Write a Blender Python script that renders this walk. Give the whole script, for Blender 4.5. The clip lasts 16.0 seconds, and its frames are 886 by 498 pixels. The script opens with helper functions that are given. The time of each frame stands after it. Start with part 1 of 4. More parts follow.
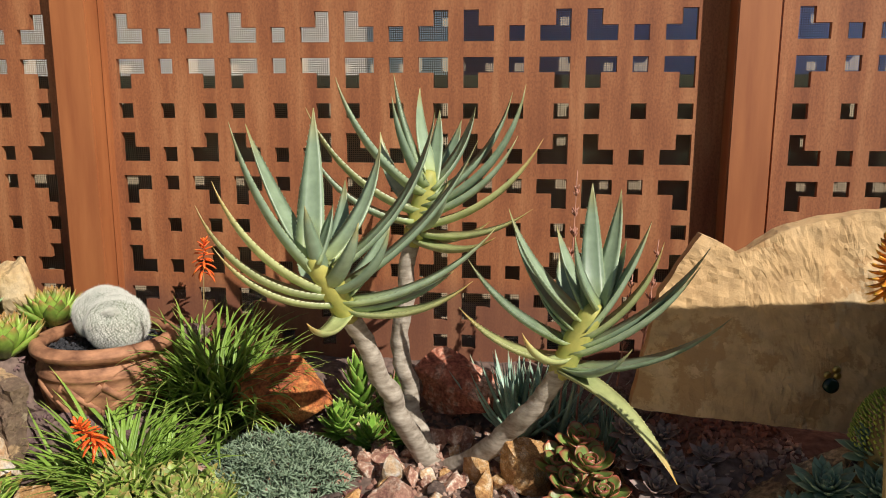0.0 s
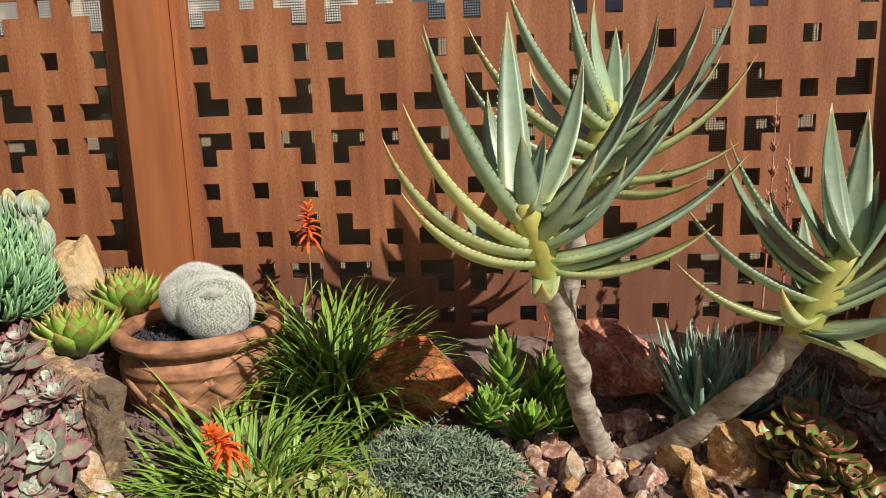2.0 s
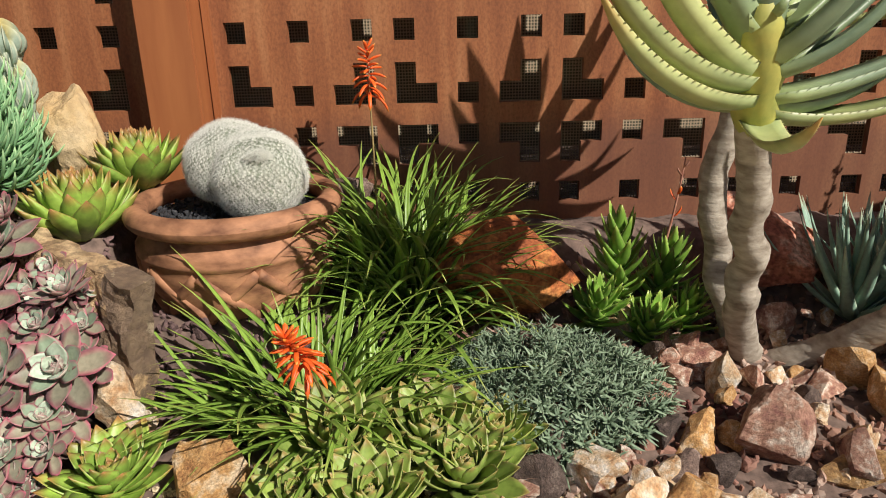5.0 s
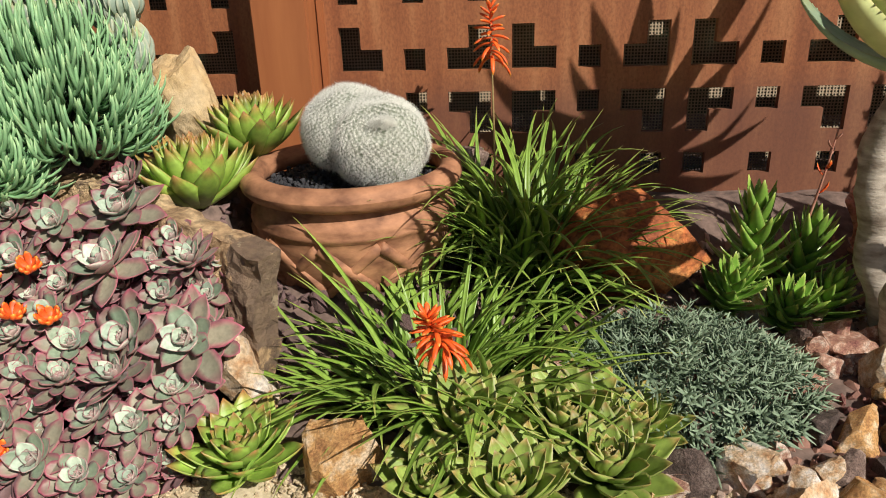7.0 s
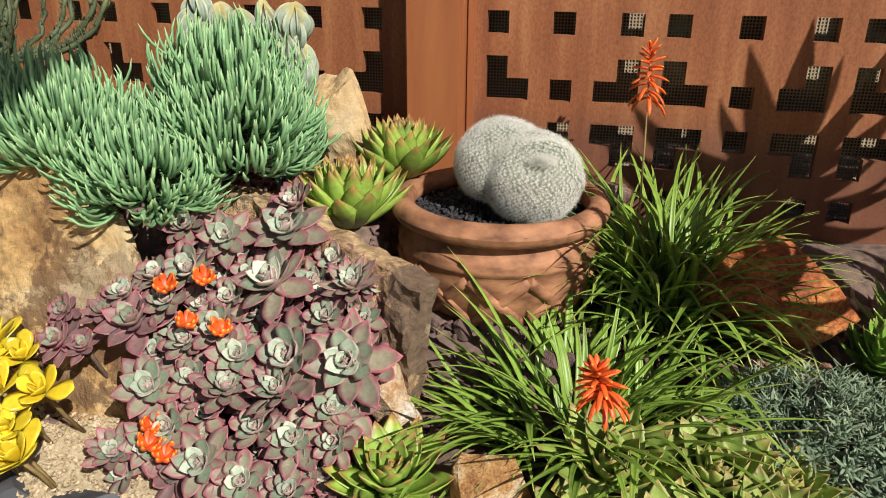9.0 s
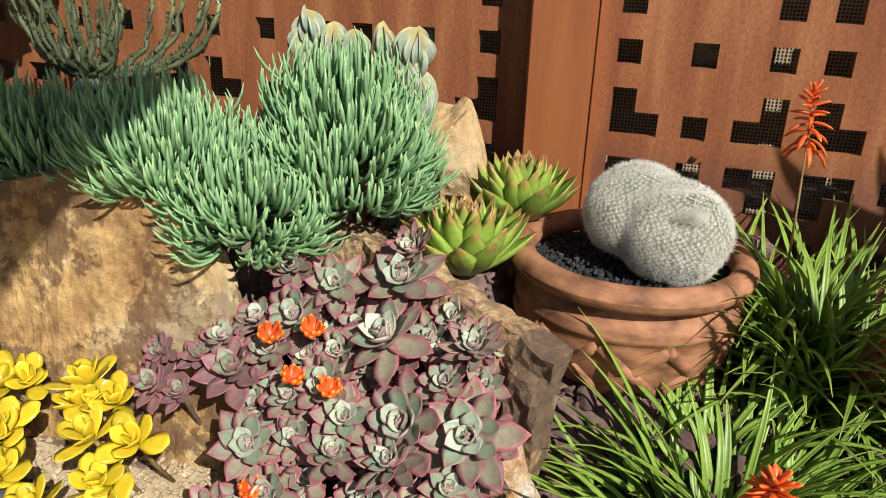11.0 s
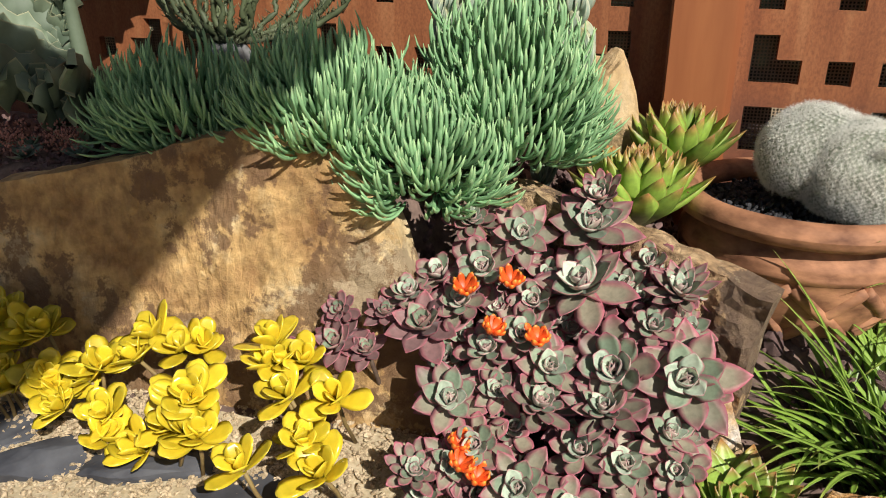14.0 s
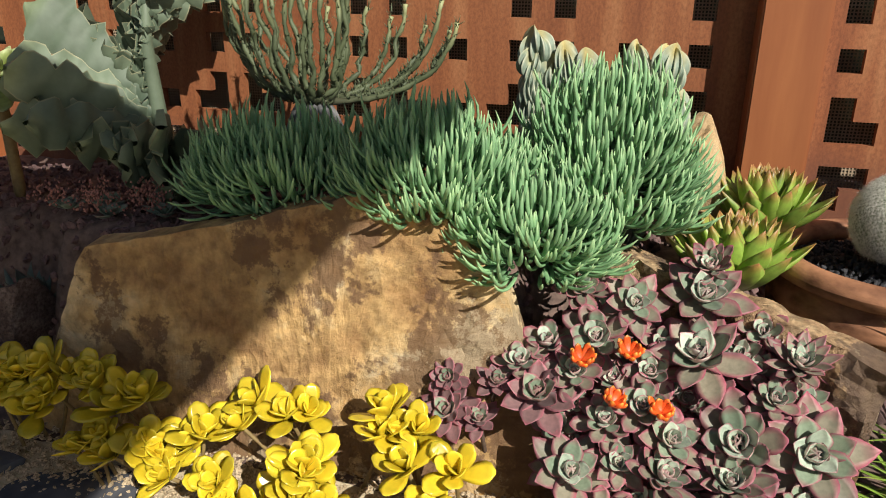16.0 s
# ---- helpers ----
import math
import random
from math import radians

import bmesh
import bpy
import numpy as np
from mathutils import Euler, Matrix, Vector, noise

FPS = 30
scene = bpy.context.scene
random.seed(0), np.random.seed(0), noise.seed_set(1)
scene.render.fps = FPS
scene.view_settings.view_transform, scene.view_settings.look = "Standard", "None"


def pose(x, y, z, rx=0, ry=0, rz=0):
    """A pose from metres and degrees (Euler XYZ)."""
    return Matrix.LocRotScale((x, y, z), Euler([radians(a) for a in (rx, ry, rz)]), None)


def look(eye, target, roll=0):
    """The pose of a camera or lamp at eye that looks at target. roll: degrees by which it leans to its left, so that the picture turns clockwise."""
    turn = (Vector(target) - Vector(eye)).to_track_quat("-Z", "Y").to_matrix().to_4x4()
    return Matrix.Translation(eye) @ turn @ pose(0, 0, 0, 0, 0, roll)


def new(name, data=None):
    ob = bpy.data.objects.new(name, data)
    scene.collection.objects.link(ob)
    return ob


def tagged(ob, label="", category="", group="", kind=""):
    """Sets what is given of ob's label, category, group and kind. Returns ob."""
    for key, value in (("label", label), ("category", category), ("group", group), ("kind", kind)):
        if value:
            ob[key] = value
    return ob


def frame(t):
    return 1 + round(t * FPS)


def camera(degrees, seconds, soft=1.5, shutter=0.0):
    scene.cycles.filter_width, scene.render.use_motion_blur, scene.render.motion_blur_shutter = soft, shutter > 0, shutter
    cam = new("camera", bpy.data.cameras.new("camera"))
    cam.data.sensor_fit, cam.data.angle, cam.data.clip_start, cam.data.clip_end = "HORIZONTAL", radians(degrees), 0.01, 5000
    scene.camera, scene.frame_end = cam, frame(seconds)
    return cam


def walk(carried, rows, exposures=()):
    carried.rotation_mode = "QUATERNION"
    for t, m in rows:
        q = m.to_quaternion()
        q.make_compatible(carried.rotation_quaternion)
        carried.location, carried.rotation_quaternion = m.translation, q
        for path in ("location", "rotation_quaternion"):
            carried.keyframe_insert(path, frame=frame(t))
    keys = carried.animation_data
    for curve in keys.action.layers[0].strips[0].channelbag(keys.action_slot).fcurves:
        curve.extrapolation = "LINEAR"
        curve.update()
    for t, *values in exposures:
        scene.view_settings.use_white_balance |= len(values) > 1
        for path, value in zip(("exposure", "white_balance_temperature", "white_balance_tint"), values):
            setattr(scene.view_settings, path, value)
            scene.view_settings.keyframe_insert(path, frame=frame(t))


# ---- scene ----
cam = camera(62.7, 16.0, soft=1.0)
METRES, EYE, TILT, LEAN, TURN = 2.5, 1.21, 0.0, 0.0, 5.2
ROWS = [
    (0.0, 0.0, 0.0, 0.0, 0.03, -10.04, -0.14),
    (0.5, -0.048, 0.0369, -0.0137, 0.34, -9.63, 0.26),
    (1.0, -0.1192, 0.0771, -0.0263, -0.01, -9.41, 0.85),
    (1.5, -0.1865, 0.1157, -0.0346, -1.02, -9.88, 1.51),
    (2.0, -0.2233, 0.161, -0.0637, -2.52, -11.01, 1.93),
    (2.5, -0.2521, 0.2278, -0.0905, -3.94, -12.8, 1.96),
    (3.0, -0.2776, 0.2786, -0.1079, -4.89, -14.57, 1.85),
    (3.5, -0.2956, 0.3038, -0.118, -5.32, -16.19, 1.61),
    (6.0, -0.3729, 0.362, -0.1353, -2.69, -20.64, 1.71),
    (6.5, -0.3893, 0.3719, -0.1344, -1.37, -21.29, 1.95),
    (7.0, -0.3975, 0.379, -0.1367, 0.11, -21.8, 1.9),
    (7.5, -0.4159, 0.3824, -0.1303, 1.66, -22.0, 1.52),
    (8.0, -0.4313, 0.3791, -0.1192, 3.28, -22.04, 0.96),
    (8.5, -0.4474, 0.3754, -0.1092, 4.91, -22.02, 0.28),
    (9.0, -0.4671, 0.3798, -0.1036, 6.56, -22.0, -0.44),
    (11.5, -0.5539, 0.4459, -0.0871, 12.1, -21.84, -1.47),
    (12.0, -0.5803, 0.4393, -0.0851, 12.05, -21.99, -0.88),
    (12.5, -0.6036, 0.4298, -0.0998, 11.83, -22.2, -0.27),
    (13.0, -0.6221, 0.4199, -0.1148, 11.56, -22.38, 0.14),
    (13.5, -0.6392, 0.4145, -0.1209, 11.3, -22.54, 0.27),
    (14.0, -0.6626, 0.4109, -0.1232, 11.11, -22.58, 0.18),
    (14.5, -0.68, 0.4106, -0.1178, 10.97, -22.39, -0.05),
    (15.0, -0.7008, 0.4105, -0.1144, 10.93, -22.03, -0.22),
    (15.5, -0.7245, 0.4073, -0.1058, 10.75, -21.41, -0.26),
    (16.0, -0.7521, 0.4036, -0.0927, 10.38, -20.59, -0.24),
]
walk(cam, [(t, pose(0, 0, EYE, TILT, LEAN, TURN) @ pose(METRES * x, METRES * y, METRES * z, 90 + pitch, roll, yaw)) for t, x, y, z, yaw, pitch, roll in ROWS])

# ---- world, sun, exposure ----
SUN = Vector((0.59, -0.58, 0.67)).normalized()
world = bpy.data.worlds.new("sky")
scene.world = world
world.use_nodes = True
sky = world.node_tree.nodes.new("ShaderNodeTexSky")
sky.sky_type, sky.sun_disc = "NISHITA", False
sky.sun_elevation, sky.sun_rotation = math.asin(SUN.z), math.atan2(SUN.x, SUN.y)
world.node_tree.links.new(sky.outputs[0], world.node_tree.nodes["Background"].inputs[0])
world.node_tree.nodes["Background"].inputs[1].default_value = 0.042
lamp = bpy.data.lights.new("sun", "SUN")
lamp.energy, lamp.angle, lamp.color = 4.7, radians(0.5), (1.0, 0.94, 0.85)
new("sun", lamp).matrix_world = look(SUN * 10, (0, 0, 0))
scene.view_settings.exposure = 0.21


# ---- materials ----
def material(name, rough=0.7, metal=0.0):
    m = bpy.data.materials.new(name)
    m.use_nodes = True
    n = m.node_tree.nodes["Principled BSDF"]
    n.inputs["Roughness"].default_value, n.inputs["Metallic"].default_value = rough, metal
    return m, m.node_tree, n


def noise_node(nt, scale, detail=5.0, stretch=(1, 1, 1), coord="Object", rough=0.55):
    tc, mp, nz = (nt.nodes.new("ShaderNode" + k) for k in ("TexCoord", "Mapping", "TexNoise"))
    mp.inputs["Scale"].default_value = stretch
    nz.inputs["Scale"].default_value, nz.inputs["Detail"].default_value = scale, detail
    nz.inputs["Roughness"].default_value = rough
    nt.links.new(tc.outputs[coord], mp.inputs[0])
    nt.links.new(mp.outputs[0], nz.inputs["Vector"])
    return nz.outputs[0]


def ramp(nt, fac, *stops):
    r = nt.nodes.new("ShaderNodeValToRGB")
    e = r.color_ramp.elements
    while len(e) < len(stops):
        e.new(0.5)
    for k, (p, c) in zip(e, stops):
        k.position, k.color = p, (*c, 1)
    nt.links.new(fac, r.inputs[0])
    return r.outputs[0]


def mix(nt, fac, a, b, mode="MIX"):
    x = nt.nodes.new("ShaderNodeMix")
    x.data_type, x.blend_type = "RGBA", mode
    for s, v in ((x.inputs[0], fac), (x.inputs[6], a), (x.inputs[7], b)):
        if isinstance(v, (int, float)):
            s.default_value = v
        elif isinstance(v, tuple):
            s.default_value = (*v, 1)
        else:
            nt.links.new(v, s)
    return x.outputs[2]


def bump(nt, n, height, strength=0.4, dist=0.003):
    b = nt.nodes.new("ShaderNodeBump")
    b.inputs["Strength"].default_value, b.inputs["Distance"].default_value = strength, dist
    nt.links.new(height, b.inputs["Height"])
    nt.links.new(b.outputs[0], n.inputs["Normal"])


def attr(nt, name):
    a = nt.nodes.new("ShaderNodeAttribute")
    a.attribute_name = name
    return a.outputs["Fac"]


def rand(nt):
    return nt.nodes.new("ShaderNodeObjectInfo").outputs["Random"]


def rock_mat(name, a, b, c, scale=9.0, rough=0.8, spread=0.5, coord="Object", relief=0.6, stain=None, speck=0.85, patchy=0.0):
    m, nt, n = material(name, rough)
    base = ramp(nt, noise_node(nt, scale, 7, coord=coord, rough=0.65), (0.34, a), (0.5, b), (0.64, c))
    fine = ramp(nt, noise_node(nt, scale * 7, 6, coord=coord), (0.36, (0.38, 0.34, 0.31)), (0.6, (1.15, 1.13, 1.1)))
    col = mix(nt, speck, base, fine, "MULTIPLY")
    if stain:
        dark = ramp(nt, noise_node(nt, 3.2, 9, rough=0.7), (0.53 - 1.1 * patchy, (0, 0, 0)), (0.555 - 1.1 * patchy, (1, 1, 1)))
        col = mix(nt, dark, col, mix(nt, 0.8, col, stain))
        pale = ramp(nt, noise_node(nt, 4.7, 10, rough=0.75), (0.60 - patchy, (0, 0, 0)), (0.625 - patchy, (1, 1, 1)))
        col = mix(nt, pale, col, mix(nt, 0.45, col, (0.55, 0.46, 0.30)))
    tone = ramp(nt, rand(nt), (0.0, (1 - spread, 1 - spread, 1 - spread)), (1.0, (1.15, 1.1, 1.05)))
    nt.links.new(mix(nt, 1.0, col, tone, "MULTIPLY"), n.inputs["Base Color"])
    bump(nt, n, noise_node(nt, scale * 5, 8, coord=coord, rough=0.7), relief, 0.014)
    return m


def leaf_mat(name, base, body, tip, margin=None, rough=0.45, tip_at=0.8, edge_at=0.75, grain=60, sheen=0.0, trans=0.0, under=None):
    """Leaf surface: a base-to-tip change of hue, a coloured margin, mottling and small leaf-to-leaf differences."""
    m, nt, n = material(name, rough)
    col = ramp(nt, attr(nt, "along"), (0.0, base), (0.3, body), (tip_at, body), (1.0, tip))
    if margin:
        e = ramp(nt, attr(nt, "edge"), (edge_at, (0, 0, 0)), (1.0, (1, 1, 1)))
        col = mix(nt, e, col, margin)
    if under:
        col = mix(nt, attr(nt, "under"), col, under)
    spots = ramp(nt, noise_node(nt, grain, 4), (0.3, (0.72, 0.74, 0.7)), (0.65, (1.12, 1.12, 1.1)))
    col = mix(nt, 0.8, col, spots, "MULTIPLY")
    tone = ramp(nt, attr(nt, "rnd"), (0.0, (0.72, 0.75, 0.7)), (1.0, (1.2, 1.18, 1.1)))
    nt.links.new(mix(nt, 1.0, col, tone, "MULTIPLY"), n.inputs["Base Color"])
    n.inputs["Sheen Weight"].default_value = sheen
    n.inputs["Subsurface Weight"].default_value = trans
    n.inputs["Subsurface Radius"].default_value = (0.006, 0.008, 0.003)
    n.inputs["Subsurface Scale"].default_value = 1.0
    bump(nt, n, noise_node(nt, grain * 2, 3), 0.15, 0.001)
    return m


def plain(name, a, b, scale=40.0, rough=0.7, stretch=(1, 1, 1), relief=0.3, metal=0.0):
    m, nt, n = material(name, rough, metal)
    nt.links.new(ramp(nt, noise_node(nt, scale, 6, stretch), (0.3, a), (0.68, b)), n.inputs["Base Color"])
    bump(nt, n, noise_node(nt, scale * 3, 5, stretch), relief, 0.002)
    return m


def corten_mat():
    m, nt, n = material("rusted_steel", 0.72)
    streak = ramp(nt, noise_node(nt, 4.0, 8, (3.2, 3.2, 0.35), rough=0.6), (0.3, (0.20, 0.062, 0.024)), (0.5, (0.30, 0.108, 0.042)), (0.68, (0.40, 0.175, 0.075)))
    speck = ramp(nt, noise_node(nt, 150, 4, (1, 1, 0.6), rough=0.7), (0.32, (0.62, 0.58, 0.55)), (0.6, (1.1, 1.08, 1.05)))
    col = mix(nt, 0.85, streak, speck, "MULTIPLY")
    # a browner band along the foot, with a wavy upper edge
    tc, sep = nt.nodes.new("ShaderNodeTexCoord"), nt.nodes.new("ShaderNodeSeparateXYZ")
    nt.links.new(tc.outputs["Object"], sep.inputs[0])
    wob = nt.nodes.new("ShaderNodeMath")
    wob.operation, wob.inputs[1].default_value = "MULTIPLY_ADD", 0.22
    nt.links.new(noise_node(nt, 3.5, 3, (1, 1, 0.15)), wob.inputs[0])
    nt.links.new(sep.outputs[2], wob.inputs[2])
    band = ramp(nt, wob.outputs[0], (0.60, (1, 1, 1)), (0.70, (0, 0, 0)))
    nt.links.new(mix(nt, band, col, mix(nt, 0.6, col, (0.12, 0.05, 0.035))), n.inputs["Base Color"])
    bump(nt, n, noise_node(nt, 220, 4), 0.25, 0.001)
    return m


CORTEN = corten_mat()
POST = plain("rusted_post_steel", (0.27, 0.083, 0.027), (0.38, 0.135, 0.045), 6, 0.62, (3, 3, 0.3), 0.15)
SCREEN = plain("woven_screen", (0.34, 0.26, 0.17), (0.52, 0.41, 0.28), 200, 0.8)
TERRA = plain("terracotta", (0.15, 0.06, 0.03), (0.50, 0.24, 0.125), 17, 0.75, (1, 1, 2.2), 0.6)
LAVA = plain("black_lava", (0.012, 0.012, 0.014), (0.045, 0.045, 0.052), 60, 0.75)
LAVA_RED = plain("red_lava", (0.08, 0.05, 0.05), (0.23, 0.14, 0.13), 70, 0.95, relief=0.8)
SLATE = plain("slate", (0.04, 0.042, 0.052), (0.11, 0.115, 0.13), 14, 0.7)
CHIP = rock_mat("beige_gravel", (0.50, 0.42, 0.28), (0.62, 0.52, 0.36), (0.72, 0.62, 0.45), 25)
SOIL = plain("bed_soil", (0.08, 0.055, 0.045), (0.23, 0.155, 0.125), 35, 0.95, relief=1.0)
SAND = plain("fine_gravel_bed", (0.42, 0.34, 0.21), (0.64, 0.54, 0.37), 90, 0.95, relief=1.0)
JASPER = rock_mat("jasper", (0.25, 0.10, 0.085), (0.50, 0.29, 0.21), (0.84, 0.75, 0.66), 2.2, spread=0.35, speck=0.5)
JASPER_PALE = rock_mat("pale_jasper", (0.50, 0.26, 0.11), (0.68, 0.53, 0.36), (0.86, 0.82, 0.77), 2.2, spread=0.2, speck=0.5)
OCHRE = rock_mat("ochre_rock", (0.34, 0.16, 0.06), (0.56, 0.33, 0.13), (0.74, 0.60, 0.42), 2.4, spread=0.3, speck=0.6)
ORANGE = rock_mat("orange_rock", (0.24, 0.065, 0.025), (0.52, 0.155, 0.045), (0.66, 0.30, 0.09), 2.2, spread=0.0)
REDROCK = rock_mat("red_jasper_rock", (0.22, 0.06, 0.045), (0.44, 0.16, 0.10), (0.74, 0.56, 0.46), 2.0, spread=0.1)
SLABL = rock_mat("yellow_flagstone", (0.28, 0.15, 0.06), (0.53, 0.35, 0.15), (0.70, 0.55, 0.31), 5.0, spread=0.0, relief=0.7, speck=0.55, stain=(0.14, 0.075, 0.04), patchy=0.035)
SLABR = rock_mat("tan_flagstone", (0.50, 0.32, 0.15), (0.60, 0.41, 0.21), (0.66, 0.48, 0.27), 2.4, spread=0.0, relief=0.5, speck=0.3, stain=(0.42, 0.25, 0.11))
SLABM = rock_mat("brown_flagstone", (0.30, 0.19, 0.11), (0.50, 0.34, 0.19), (0.70, 0.53, 0.32), 8, spread=0.0, relief=1.0, stain=(0.12, 0.08, 0.06))
CREAM = rock_mat("cream_rock", (0.56, 0.38, 0.17), (0.68, 0.50, 0.27), (0.75, 0.60, 0.38), 1.6, speck=0.35)
GREYROCK = rock_mat("grey_brown_rock", (0.10, 0.07, 0.06), (0.20, 0.14, 0.12), (0.32, 0.25, 0.22), 2.5)
WALLPAINT = plain("plaster", (0.55, 0.52, 0.47), (0.66, 0.63, 0.58), 5, 0.9)
BLUEWALL = plain("blue_wall", (0.06, 0.12, 0.30), (0.10, 0.18, 0.40), 3, 0.7)
BARK = plain("pale_aloe_bark", (0.20, 0.16, 0.12), (0.52, 0.46, 0.38), 22, 0.85, (1, 1, 2.4), 1.0)
NECK = plain("yellow_leaf_bases", (0.30, 0.32, 0.08), (0.48, 0.44, 0.11), 30, 0.6)

ALOE = leaf_mat("tree_aloe_leaf", (0.33, 0.39, 0.17), (0.25, 0.33, 0.235), (0.38, 0.32, 0.13), (0.32, 0.39, 0.24), 0.42, 0.76, 0.9, 26, trans=0.05)
ALOE_YELLOW = leaf_mat("tree_aloe_leaf_yellowing", (0.28, 0.34, 0.17), (0.36, 0.39, 0.18), (0.48, 0.27, 0.08), (0.46, 0.46, 0.22), 0.42, 0.7, 0.88, 26, trans=0.05)
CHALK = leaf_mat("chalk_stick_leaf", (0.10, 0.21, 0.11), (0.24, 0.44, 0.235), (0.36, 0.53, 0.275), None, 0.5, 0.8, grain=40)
AGAV = leaf_mat("green_rosette_leaf", (0.36, 0.50, 0.13), (0.29, 0.43, 0.08), (0.36, 0.12, 0.06), (0.36, 0.24, 0.08), 0.45, 0.80, 0.93, trans=0.08)
LIME = leaf_mat("lime_rosette_leaf", (0.34, 0.42, 0.12), (0.28, 0.375, 0.085), (0.36, 0.16, 0.07), (0.34, 0.32, 0.11), 0.5, 0.84, trans=0.08)
PURPLE = leaf_mat("plush_leaf", (0.36, 0.47, 0.36), (0.26, 0.335, 0.25), (0.34, 0.11, 0.15), (0.37, 0.09, 0.14), 0.55, 0.76, 0.68, 90, 0.08, under=(0.30, 0.19, 0.17))
PURPLE_OUTER = leaf_mat("plush_leaf_aged", (0.29, 0.31, 0.22), (0.27, 0.25, 0.195), (0.30, 0.10, 0.13), (0.40, 0.09, 0.15), 0.55, 0.7, 0.5, 90, 0.08, under=(0.28, 0.15, 0.145))
PURPLE_DARK = leaf_mat("plush_leaf_wine", (0.28, 0.28, 0.23), (0.23, 0.13, 0.14), (0.34, 0.08, 0.12), (0.44, 0.14, 0.19), 0.55, 0.8, 0.6, 90, 0.08, under=(0.30, 0.08, 0.12))
PALEGREEN = leaf_mat("plush_leaf_young", (0.54, 0.64, 0.55), (0.50, 0.60, 0.51), (0.50, 0.22, 0.27), (0.38, 0.11, 0.15), 0.55, 0.87, 0.78, 90, 0.08, under=(0.40, 0.30, 0.29))
GOLD = leaf_mat("golden_jade_leaf", (0.50, 0.42, 0.04), (0.72, 0.54, 0.035), (0.76, 0.58, 0.05), None, 0.22, 0.8, grain=25, trans=0.2)
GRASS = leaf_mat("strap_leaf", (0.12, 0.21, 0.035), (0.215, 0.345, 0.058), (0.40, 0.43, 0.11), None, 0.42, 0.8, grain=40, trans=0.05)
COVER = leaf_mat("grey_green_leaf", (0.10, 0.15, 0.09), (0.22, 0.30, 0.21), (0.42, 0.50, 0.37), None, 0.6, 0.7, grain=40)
DARKALOE = leaf_mat("spiny_aloe_leaf", (0.13, 0.25, 0.03), (0.20, 0.37, 0.06), (0.38, 0.46, 0.10), (0.40, 0.48, 0.16), 0.35, 0.75, 0.9)
BLUEAGAVE = leaf_mat("blue_green_leaf", (0.20, 0.32, 0.24), (0.26, 0.40, 0.33), (0.36, 0.34, 0.24), (0.46, 0.54, 0.43), 0.45, 0.85, 0.88)
REDGREEN = leaf_mat("flapjack_leaf", (0.24, 0.34, 0.10), (0.21, 0.30, 0.08), (0.36, 0.08, 0.06), (0.40, 0.09, 0.07), 0.4, 0.75, 0.7)
DUSTY = leaf_mat("dusky_leaf", (0.20, 0.17, 0.16), (0.29, 0.22, 0.21), (0.34, 0.20, 0.21), (0.38, 0.26, 0.26), 0.6, 0.8, 0.8)
MINT = leaf_mat("mint_rosette_leaf", (0.22, 0.32, 0.22), (0.25, 0.37, 0.27), (0.34, 0.42, 0.30), (0.36, 0.42, 0.30), 0.5)
FLOWER = leaf_mat("orange_flower", (0.80, 0.10, 0.02), (0.82, 0.12, 0.02), (0.85, 0.36, 0.05), None, 0.45, 0.85, trans=0.1)
STALK = plain("flower_stalk", (0.20, 0.13, 0.05), (0.30, 0.22, 0.08), 60, 0.6)
DRYSTALK = plain("dry_flower_stalk", (0.34, 0.13, 0.09), (0.52, 0.27, 0.19), 60, 0.7)
SPINE = plain("white_spines", (0.62, 0.62, 0.56), (0.82, 0.82, 0.76), 80, 0.6)
CACTUS = plain("cactus_skin", (0.13, 0.16, 0.10), (0.30, 0.33, 0.25), 120, 0.8)
DARKCACTUS = leaf_mat("dark_cactus_pad", (0.10, 0.14, 0.10), (0.15, 0.195, 0.14), (0.30, 0.36, 0.22), (0.34, 0.33, 0.22), 0.6, 0.86, 0.93, 20)
CREST = leaf_mat("crest_ridge", (0.22, 0.29, 0.24), (0.26, 0.33, 0.28), (0.52, 0.44, 0.20), (0.52, 0.54, 0.44), 0.7, 0.6, 0.7, 60)
PINK = leaf_mat("pink_sedum", (0.30, 0.12, 0.10), (0.44, 0.20, 0.17), (0.50, 0.28, 0.22), None, 0.6)


# ---- mesh helpers ----
def part(name, data, mat, parent=None, label="", m=None, smooth=True):
    if isinstance(data, tuple):
        v, f = data[:2]
        me = bpy.data.meshes.new(name)
        me.from_pydata([tuple(p) for p in v], [], f)
        me.update()
        for key, vals in (data[2].items() if len(data) > 2 else ()):
            me.attributes.new(key, "FLOAT", "POINT").data.foreach_set("value", np.asarray(vals, dtype=np.float32))
        if smooth:
            me.polygons.foreach_set("use_smooth", [True] * len(me.polygons))
    elif isinstance(data, bmesh.types.BMesh):
        me = bpy.data.meshes.new(name)
        data.to_mesh(me)
        data.free()
        if smooth:
            me.polygons.foreach_set("use_smooth", [True] * len(me.polygons))
    else:
        me = data
    if mat and not me.materials:
        me.materials.append(mat)
    ob = new(name, me)
    ob.parent = parent
    if m is not None:
        ob.matrix_basis = m
    if label:
        ob["label"] = label
    return ob


def thing(name, m, label, category, group=""):
    ob = new(name)
    ob.empty_display_size = 0.05
    ob.matrix_basis = m
    return tagged(ob, label, category, group)


